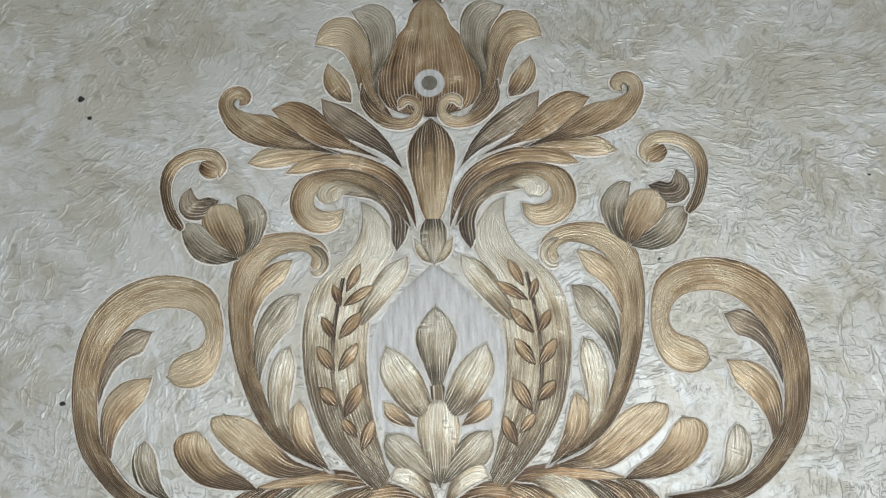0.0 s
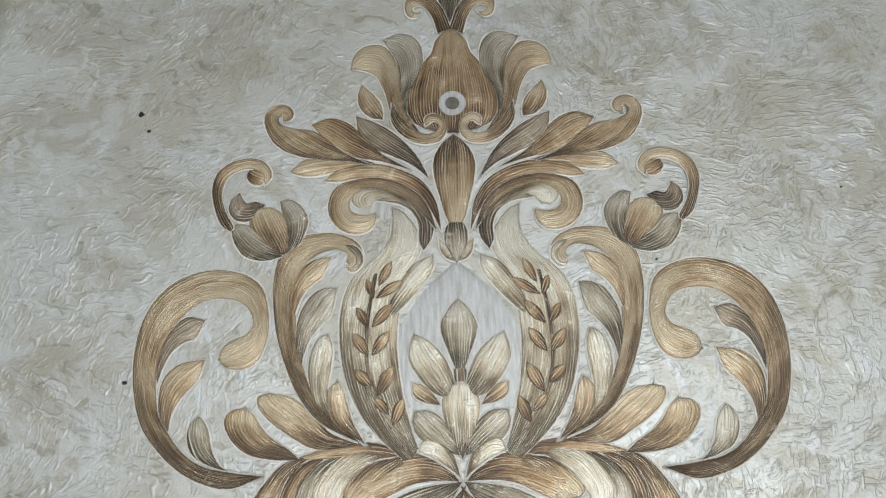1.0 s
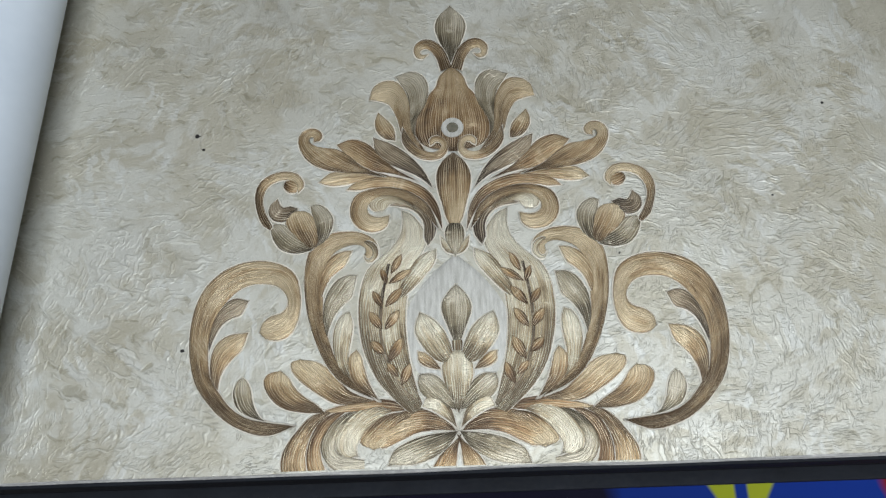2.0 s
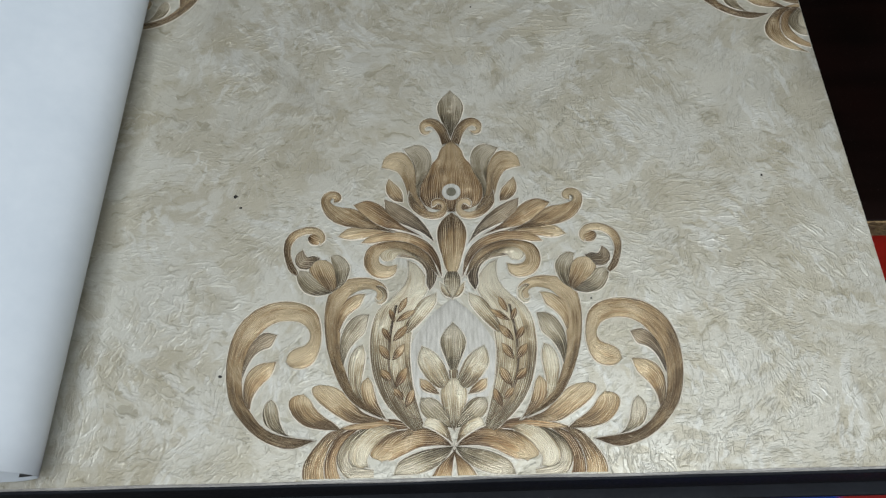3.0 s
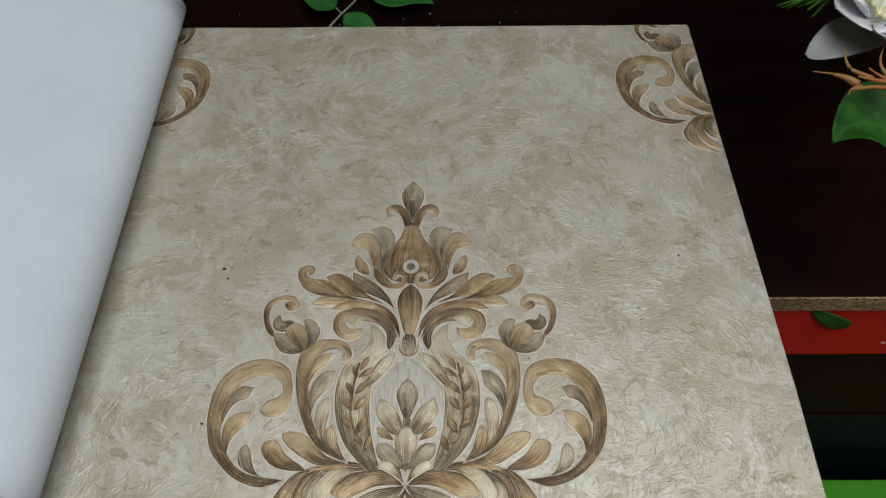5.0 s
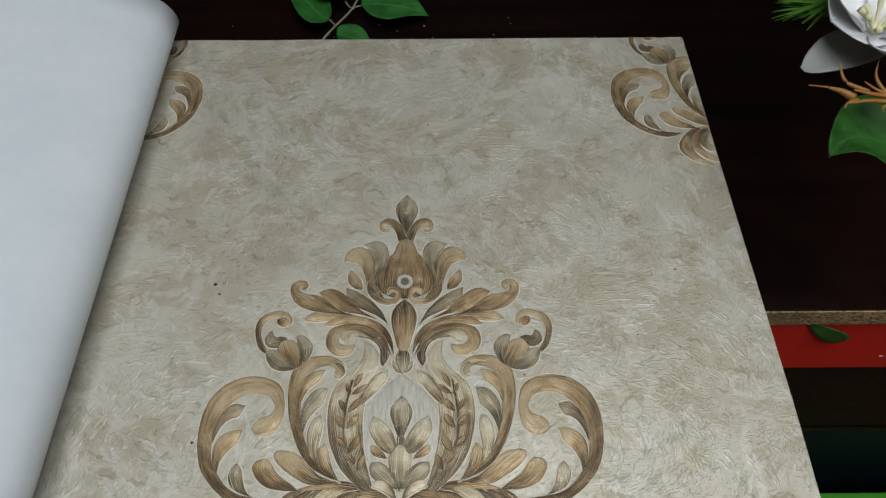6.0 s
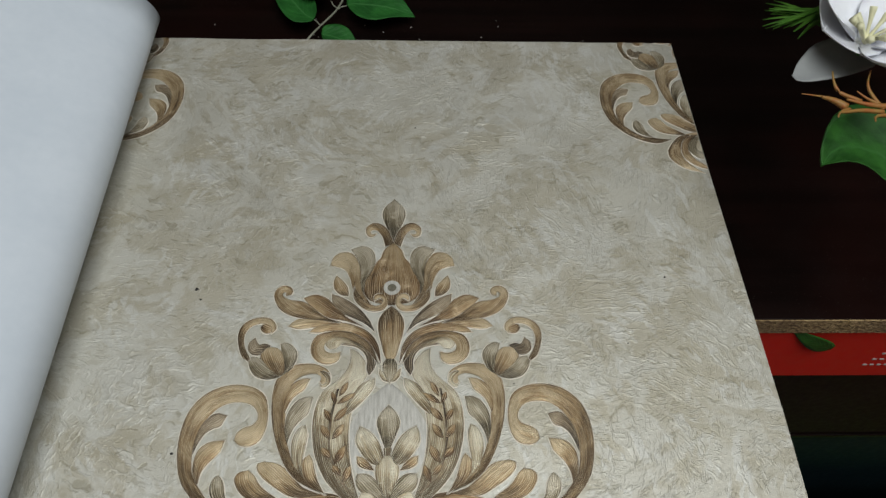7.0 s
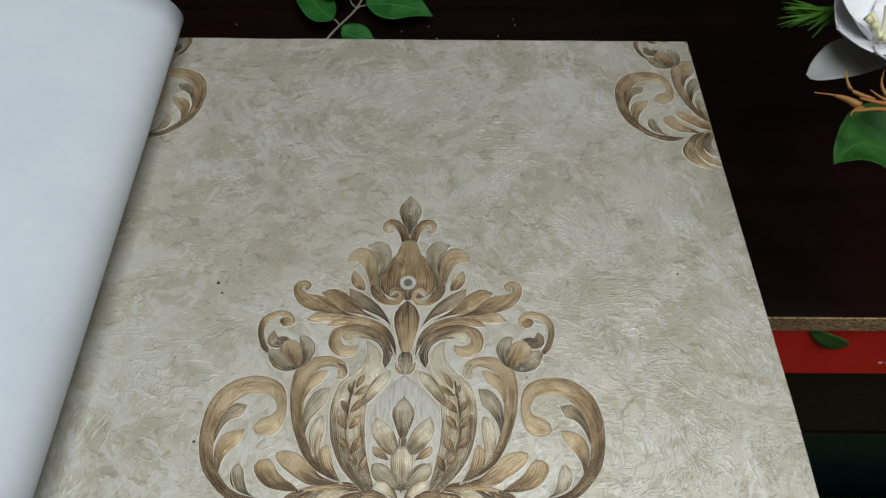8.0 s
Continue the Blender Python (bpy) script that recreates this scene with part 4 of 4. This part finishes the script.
def sample_book():
    book = thing("sample_book", (0, 0, DESK), "open wallpaper sample book with a damask page, lying on the desk", "sample book")
    base = Matrix.Translation((0, 0, -DESK))
    page = part("page", page_sheet(PX0, PX1, PY0, PY1, 0.0, 0.0006, 0.0006, 1), M_PAGE, book, "cream plaster-look wallpaper page with an embossed bronze damask motif")
    page.matrix_local = base
    motif(page, 0.0, 0.0, -0.215, PX1 - 0.0006, PY0 + 0.0006, PY1 - 0.0006)
    for cx in (-0.2570, 0.2518):
        motif(page, cx, 0.2470, -0.212, PX1 - 0.0006, PY0 + 0.0006, PY1 - 0.0006)
    fleck(page, -0.1133, -0.0003, 0.0012, 1.3, M_INK)
    fleck(page, -0.1098, -0.0072, 0.0008, 2.1, M_INK)
    fleck(page, -0.1086, -0.0972, 0.0009, 3.7, M_INK)
    fleck(page, 0.1630, 0.0080, 0.0007, 5.2, M_INK)
    fleck(page, -0.0135, 0.0145, 0.0006, 6.1, M_INK)
    fleck(page, 0.0052, 0.0262, 0.0006, 7.4, M_INK)
    fleck(page, 0.0672, -0.0602, 0.0005, 8.4, M_INK)
    fleck(page, 0.1335, -0.0360, 0.0005, 9.4, M_INK)
    fleck(page, 0.0130, 0.1300, 0.0006, 4.4, M_INK)
    for i in range(3):
        z = -0.0008 - 0.0008 * i
        s = part("sheet", page_sheet(PX0, PX1 - 0.0006 * i, PY0 - 0.0003 - 0.0003 * i, PY1 - 0.0005 * i, z, 0.0006, 0.0007, 11 + i), M_SHEET, book)
        s.matrix_local = base
    bm = box(bmesh.new(), PX0 - 0.004, PX1 + 0.0015, PY0 - 0.0022, PY1 - 0.003, -0.0335, -0.0032, 0.0012)
    part("page_block", skewed(bm), M_BOARD, book, "thick black block of older sheets").matrix_local = base
    bm = box(bmesh.new(), PX0 - 0.006, PX1 + 0.003, PY0 - 0.0078, PY1 - 0.002, -0.0395, -0.034, 0.001)
    part("cover", skewed(bm), M_BOARD, book, "black cover board").matrix_local = base
    bm = box(bmesh.new(), -0.70, PX0 - 0.009, PY0 - 0.004, PY1 - 0.002, -0.0395, -0.0345, 0.001)
    part("cover", skewed(bm), M_BOARD, book, "black cover board").matrix_local = base
    curled_page(book)
    for o in book.children:
        if o.name.startswith("turned_page"):
            o.matrix_local = base


# ---------------------------------------------------------------- plants
def leaf_mesh(length, width, bend=0.15, cup=0.12, tip=1.0, n=10, across=7, ripple=0.0, thick=0.0004, blunt=False):
    """A leaf along +x with a folded midrib, cupped and bent down towards its tip."""
    bm = bmesh.new()
    rel = bm.loops.layers.uv.new("rel")
    rows, at = [], {}
    for i in range(n + 1):
        u = i / n
        w = width / 2 * (math.sin(math.pi * min(1.0, u ** 0.62)) ** 0.85) * (1 - 0.25 * u * tip) + 0.0003
        if blunt:
            w = width / 2 * (math.sin(math.pi * (0.03 + 0.955 * u)) ** 0.5)
        row = []
        for j in range(across):
            v = 2 * j / (across - 1) - 1
            z = -bend * length * u * u + cup * abs(v) * w + ripple * math.sin(9 * u + 3 * v) * abs(v)
            vert = bm.verts.new((u * length, v * w, z))
            at[vert] = (u, (v + 1) / 2)
            row.append(vert)
        rows.append(row)
    for a, b in zip(rows, rows[1:]):
        for j in range(across - 1):
            bm.faces.new((a[j], b[j], b[j + 1], a[j + 1]))
    for f in bm.faces:
        for loop in f.loops:
            loop[rel].uv = at[loop.vert]
    bmesh.ops.recalc_face_normals(bm, faces=bm.faces)
    bmesh.ops.solidify(bm, geom=bm.faces[:], thickness=thick)
    return bm


def leaf_part(name, parent, at, turn, length, width, material, label="", **shape):
    ob = part(name, leaf_mesh(length, width, **shape), material, parent, label, smooth=True)
    ob.matrix_local = pose(*at, *turn)
    return ob


def outlined(one, other, origin, z, rise=0.0, droop=0.0, ripple=0.0, thick=0.0004):
    """A thin leaf or petal between two drawn sides from its base to its tip: rise lifts its edges, droop lowers its tip."""
    bm = bmesh.new()
    rel = bm.loops.layers.uv.new("rel")
    n = 18
    stops = [0.5 - 0.5 * math.cos(math.pi * i / n) for i in range(n + 1)]
    p, q = even(one, stops)[0], even(other, stops)[0]
    wide = np.linalg.norm(p - q, axis=1)
    rows, at = [], {}
    for i, u in enumerate(stops):
        row = []
        for v in np.linspace(-1, 1, 11):
            x, y = p[i] * (1 + v) / 2 + q[i] * (1 - v) / 2
            h = rise * v * v * wide[i] / wide.max() - droop * u * u + ripple * math.sin(8 * u + 2 * v) * v
            vert = bm.verts.new((x - origin[0], y - origin[1], z + h - origin[2]))
            at[vert] = (u, (v + 1) / 2)
            row.append(vert)
        rows.append(row)
    for a, b in zip(rows, rows[1:]):
        for j in range(10):
            bm.faces.new((a[j], b[j], b[j + 1], a[j + 1]))
    for f in bm.faces:
        for loop in f.loops:
            loop[rel].uv = at[loop.vert]
    bmesh.ops.recalc_face_normals(bm, faces=bm.faces)
    bmesh.ops.solidify(bm, geom=bm.faces[:], thickness=thick)
    return bm


def vine():
    base = (-0.05, 0.29, DESK)
    ob = thing("vine_sprig", base, "green fabric vine sprig lying on the desk behind the book", "artificial plant")

    def stem(label, *points):
        bm = tube(bmesh.new(), [(x - base[0], y - base[1], z - base[2], r) for x, y, z, r in points])
        part("stem", bm, M_STEM, ob, label, True)

    stem("thin grey wire stem", (-0.085, 0.252, -0.0385, 0.0009), (-0.0751, 0.2615, -0.0300, 0.0009), (-0.0673, 0.2760, -0.0300, 0.0009), (-0.0561, 0.2955, -0.0300, 0.0009), (-0.0500, 0.3142, -0.0300, 0.0009), (-0.0422, 0.3452, -0.0300, 0.0009), (-0.0392, 0.3887, -0.0300, 0.0009))
    stem("thin grey wire stem", (-0.0670, 0.2747, -0.0290, 0.0006), (-0.0698, 0.2792, -0.0290, 0.0006), (-0.0735, 0.2837, -0.0290, 0.0006))
    stem("thin grey wire stem", (-0.0537, 0.2973, -0.0290, 0.0006), (-0.0579, 0.3019, -0.0290, 0.0006), (-0.0608, 0.3082, -0.0290, 0.0006))
    stem("thin grey wire stem", (-0.0546, 0.2965, -0.0290, 0.0006), (-0.0510, 0.3003, -0.0290, 0.0006), (-0.0462, 0.3018, -0.0290, 0.0006))
    part("leaf", outlined(((-0.0727, 0.2817), (-0.0743, 0.2772), (-0.0798, 0.2750), (-0.0879, 0.2751), (-0.0963, 0.2826), (-0.1041, 0.2962), (-0.1091, 0.3103), (-0.1118, 0.3246)), ((-0.0727, 0.2817), (-0.0710, 0.2899), (-0.0741, 0.3038), (-0.0829, 0.3196), (-0.0964, 0.3302), (-0.1118, 0.3246)), base, -0.0280, 0.004, 0.004, 0.001), M_VINE, ob, smooth=True)
    part("leaf", outlined(((-0.0601, 0.3060), (-0.0656, 0.3014), (-0.0752, 0.2991), (-0.0844, 0.3039), (-0.0906, 0.3125), (-0.0975, 0.3262)), ((-0.0601, 0.3060), (-0.0617, 0.3219), (-0.0718, 0.3358), (-0.0847, 0.3392), (-0.0975, 0.3262)), base, -0.0220, 0.004, 0.004, 0.001), M_VINE, ob, smooth=True)
    part("leaf", outlined(((-0.0657, 0.2661), (-0.0649, 0.2734), (-0.0599, 0.2764), (-0.0522, 0.2763), (-0.0433, 0.2711), (-0.0355, 0.2587)), ((-0.0657, 0.2661), (-0.0631, 0.2561), (-0.0547, 0.2503), (-0.0440, 0.2510), (-0.0355, 0.2587)), base, -0.0310, 0.004, 0.004, 0.001), M_VINE, ob, smooth=True)
    part("leaf", outlined(((-0.0465, 0.3005), (-0.0410, 0.2897), (-0.0334, 0.2821), (-0.0217, 0.2783), (-0.0094, 0.2827), (0.0011, 0.2872), (0.0117, 0.2917)), ((-0.0465, 0.3005), (-0.0458, 0.3146), (-0.0359, 0.3234), (-0.0185, 0.3257), (-0.0022, 0.3136), (0.0117, 0.2917)), base, -0.0280, 0.004, 0.004, 0.001), M_VINE, ob, smooth=True)
    for x, y, turn in ((-0.030, 0.335, 30), (-0.042, 0.352, 160), (-0.028, 0.385, 20)):
        leaf_part("leaf", ob, (x - base[0], y - base[1], 0.012), (0, 4, turn), 0.055, 0.040, M_VINE)


def petal_mesh(length, width, cup, curl, blunt=0.6):
    bm = bmesh.new()
    rows = []
    for i in range(11):
        u = i / 10
        w = width / 2 * (math.sin(math.pi * (0.04 + 0.957 * u)) ** blunt)
        row = [bm.verts.new((u * length, v * w, cup * width * (v * v) * 0.5 + curl * length * u * u + 0.0012 * math.sin(7 * v + 5 * u))) for v in np.linspace(-1, 1, 9)]
        rows.append(row)
    for a, b in zip(rows, rows[1:]):
        for j in range(8):
            bm.faces.new((a[j], b[j], b[j + 1], a[j + 1]))
    bmesh.ops.recalc_face_normals(bm, faces=bm.faces)
    bmesh.ops.solidify(bm, geom=bm.faces[:], thickness=0.0005)
    return bm


def bouquet():
    px, py = 0.425, 0.12
    ob = thing("flower_arrangement", (px, py, DESK), "artificial white flower with green leaves and orange sprig in a pot", "artificial flowers")
    bm = bmesh.new()
    rings = []
    for r, z in ((0.030, 0.0), (0.034, 0.004), (0.044, 0.065), (0.047, 0.070), (0.044, 0.072), (0.040, 0.060)):
        rings.append([bm.verts.new((r * math.cos(a), r * math.sin(a), z)) for a in np.linspace(0, 2 * math.pi, 25)[:-1]])
    for a, b in zip(rings, rings[1:]):
        for i in range(24):
            bm.faces.new((a[i], a[(i + 1) % 24], b[(i + 1) % 24], b[i]))
    bm.faces.new(rings[0][::-1])
    bm.faces.new(rings[-1])
    part("pot", bm, M_POT, ob, "small black plastic pot", True)

    def stem(name, material, r, *pts, taper=0.0):
        b = bmesh.new()
        tube(b, [(x - px, y - py, z - DESK, r * (1 - taper * i / (len(pts) - 1))) for i, (x, y, z) in enumerate(pts)])
        return part(name, b, material, ob, smooth=True)

    def local(x, y, z):
        return (x - px, y - py, z - DESK)

    # flower: a ring of rounded petals round a cream throat
    fx, fy, fz = 0.257, 0.089, 0.106
    stem("stem", M_GSTEM, 0.0016, (px, py, 0.02), (0.38, 0.115, 0.09), (0.32, 0.11, 0.115), (fx, fy, fz - 0.004))
    for ang, ln, wd, cup, curl, up, high in FLOWER:
        p = part("petal", petal_mesh(ln, wd, cup, curl), M_PETAL, ob, smooth=True)
        p.matrix_local = pose(*local(fx, fy, fz + high)) @ pose(0, 0, 0, 0, 0, ang) @ pose(0.002, 0, 0, 0, -up, 0)
    part("petal", outlined(((0.2742, 0.1137), (0.2756, 0.1409), (0.2645, 0.1475), (0.2505, 0.1383), (0.2431, 0.1252), (0.2398, 0.1125), (0.2388, 0.1002)), ((0.2742, 0.1137), (0.2719, 0.0952), (0.2631, 0.0803), (0.2535, 0.0763), (0.2458, 0.0795), (0.2408, 0.0878), (0.2388, 0.1002)), (px, py, DESK), 0.1045, 0.006, -0.004, 0.0012, 0.0005), M_PETAL, ob, smooth=True)
    # lower petal, greyed in its colour to stand for shade
    part("petal", outlined(((0.2851, 0.1075), (0.2717, 0.1213), (0.2567, 0.1163), (0.2449, 0.1103), (0.2355, 0.1010), (0.2294, 0.0933), (0.2257, 0.0863)), ((0.2851, 0.1075), (0.2751, 0.0935), (0.2635, 0.0879), (0.2526, 0.0838), (0.2422, 0.0811), (0.2323, 0.0798), (0.2264, 0.0812), (0.2257, 0.0863)), (px, py, DESK), 0.0900, 0.001, 0.001, 0.0004, 0.0005), M_PETAL_SHADED, ob, "thin white petal with its shade put into a grey colour", smooth=True)
    for i in range(9):
        a = i * 0.7
        b = tube(bmesh.new(), [(0, 0, 0, 0.0012), (0.006 * math.cos(a), 0.006 * math.sin(a), 0.007, 0.0010), (0.012 * math.cos(a), 0.012 * math.sin(a), 0.010 + 0.002 * (i % 3), 0.0022)])
        p = part("stamen", b, M_CREAM, ob, smooth=True)
        p.matrix_local = pose(*local(fx, fy, fz + 0.004))
    # broad leaf
    stem("stem", M_GSTEM, 0.0014, (px, py, 0.02), (0.37, 0.06, 0.07), (0.320, 0.002, 0.083))
    part("broad_leaf", outlined(((0.2684, 0.0040), (0.2784, 0.0408), (0.2702, 0.0556), (0.2563, 0.0600), (0.2425, 0.0575), (0.2325, 0.0465), (0.2268, 0.0331), (0.2259, 0.0248)), ((0.2684, 0.0040), (0.2557, -0.0031), (0.2482, 0.0049), (0.2436, 0.0146), (0.2377, 0.0212), (0.2319, 0.0232), (0.2259, 0.0248)), (px, py, DESK), 0.0840, 0.010, 0.002, 0.0015), M_BIGLEAF, ob, "broad green fabric leaf", smooth=True)
    # orange sprig
    stem("sprig", M_ORANGE, 0.0016, (px, py, 0.03), (0.36, 0.075, 0.09), (0.300, 0.052, 0.102), (0.262, 0.0475, 0.103))
    stem("twig", M_ORANGE, 0.0024, (0.2356, 0.0466, 0.1030), (0.2291, 0.0491, 0.1050), (0.2222, 0.0495, 0.1070), taper=0.7)
    stem("twig", M_ORANGE, 0.0009, (0.2349, 0.0490, 0.1030), (0.2268, 0.0512, 0.1050), (0.2122, 0.0517, 0.1070), taper=0.7)
    stem("twig", M_ORANGE, 0.0013, (0.2449, 0.0506, 0.1030), (0.2345, 0.0549, 0.1050), (0.2319, 0.0596, 0.1070), (0.2323, 0.0666, 0.1090), taper=0.7)
    stem("twig", M_ORANGE, 0.0012, (0.2545, 0.0448, 0.1030), (0.2505, 0.0548, 0.1050), (0.2500, 0.0604, 0.1070), (0.2532, 0.0677, 0.1090), taper=0.7)
    stem("twig", M_ORANGE, 0.0011, (0.2545, 0.0481, 0.1030), (0.2472, 0.0506, 0.1050), (0.2419, 0.0540, 0.1070), taper=0.7)
    stem("twig", M_ORANGE, 0.0013, (0.2539, 0.0431, 0.1030), (0.2413, 0.0420, 0.1050), (0.2315, 0.0388, 0.1070), (0.2260, 0.0361, 0.1090), (0.2224, 0.0310, 0.1110), taper=0.7)
    stem("twig", M_ORANGE, 0.0010, (0.2370, 0.0449, 0.1030), (0.2313, 0.0417, 0.1050), (0.2259, 0.0365, 0.1070), taper=0.7)
    stem("twig", M_ORANGE, 0.0012, (0.2553, 0.0407, 0.1030), (0.2487, 0.0383, 0.1050), (0.2445, 0.0348, 0.1070), (0.2421, 0.0304, 0.1090), taper=0.7)
    stem("twig", M_ORANGE, 0.0018, (0.2603, 0.0464, 0.1030), (0.2458, 0.0465, 0.1050), (0.2345, 0.0478, 0.1070), taper=0.7)
    # grass
    for i in range(30):
        a = 118 + 3.7 * i + random.uniform(-4, 4)
        leaf_part("grass_blade", ob, local(0.2645 + 0.002 * (i % 4), 0.1397 + 0.0015 * (i % 5), 0.080 + 0.0005 * i), (random.uniform(-20, 20), random.uniform(-4, 8), a), random.uniform(0.026, 0.041), 0.0030, M_GRASS, bend=random.uniform(0.0, 0.25), n=6, across=3, thick=0.0003)
    stem("stem", M_GSTEM, 0.0014, (px, py, 0.02), (0.36, 0.135, 0.07), (0.278, 0.152, 0.095))
    # unseen taller leaves, added to shade the far corner of the book they lean over
    for tx, ty, tz, turn, ln, wd in ((0.315, 0.235, 0.205, 190, 0.11, 0.062), (0.320, 0.260, 0.215, 165, 0.10, 0.060), (0.330, 0.205, 0.235, 200, 0.10, 0.058), (0.325, 0.290, 0.190, 140, 0.10, 0.060), (0.300, 0.245, 0.170, 205, 0.095, 0.055)):
        stem("stem", M_GSTEM, 0.0014, (px, py, 0.02), (0.39, 0.17, 0.12), (tx, ty, tz - 0.001))
        leaf_part("broad_leaf", ob, local(tx, ty, tz), (-6, 4, turn), ln, wd, M_BIGLEAF, "broad green fabric leaf", bend=0.06, cup=0.2, n=12, ripple=0.002, blunt=True)


FLOWER = [  # turn, length, width, cup, curl, rise, height
    (310, 0.046, 0.046, 0.35, 0.10, 18, -0.002),
    (20, 0.048, 0.050, 0.35, 0.10, 18, -0.001),
    (75, 0.050, 0.050, 0.35, 0.10, 20, 0.0),
]


def fallen_leaf():
    ob = thing("hanging_leaf", (0.289, 0.0022, -0.0835), "small dark green leaf tip hanging in front of the red box", "leaf")
    leaf_part("blade", ob, (0.011, -0.0030, 0.004), (88, 212, 0), 0.042, 0.016, M_BIGLEAF, bend=0.10)


def dust():
    for i in range(26):
        x, y = random.uniform(-0.16, 0.2), random.uniform(0.235, 0.30)
        bm = bmesh.new()
        bmesh.ops.create_icosphere(bm, subdivisions=1, radius=random.uniform(0.0003, 0.0007))
        ob = new("crumb", mesh_of("crumb", bm, M_DUST))
        ob.location = (x, y, DESK + 0.0004)
        tagged(ob, "pale crumb of dust on the dark desk", "crumb", "crumbs on the desk")


room()
desk()
red_box()
printed_box()
vine()
bouquet()
fallen_leaf()
dust()
sample_book()
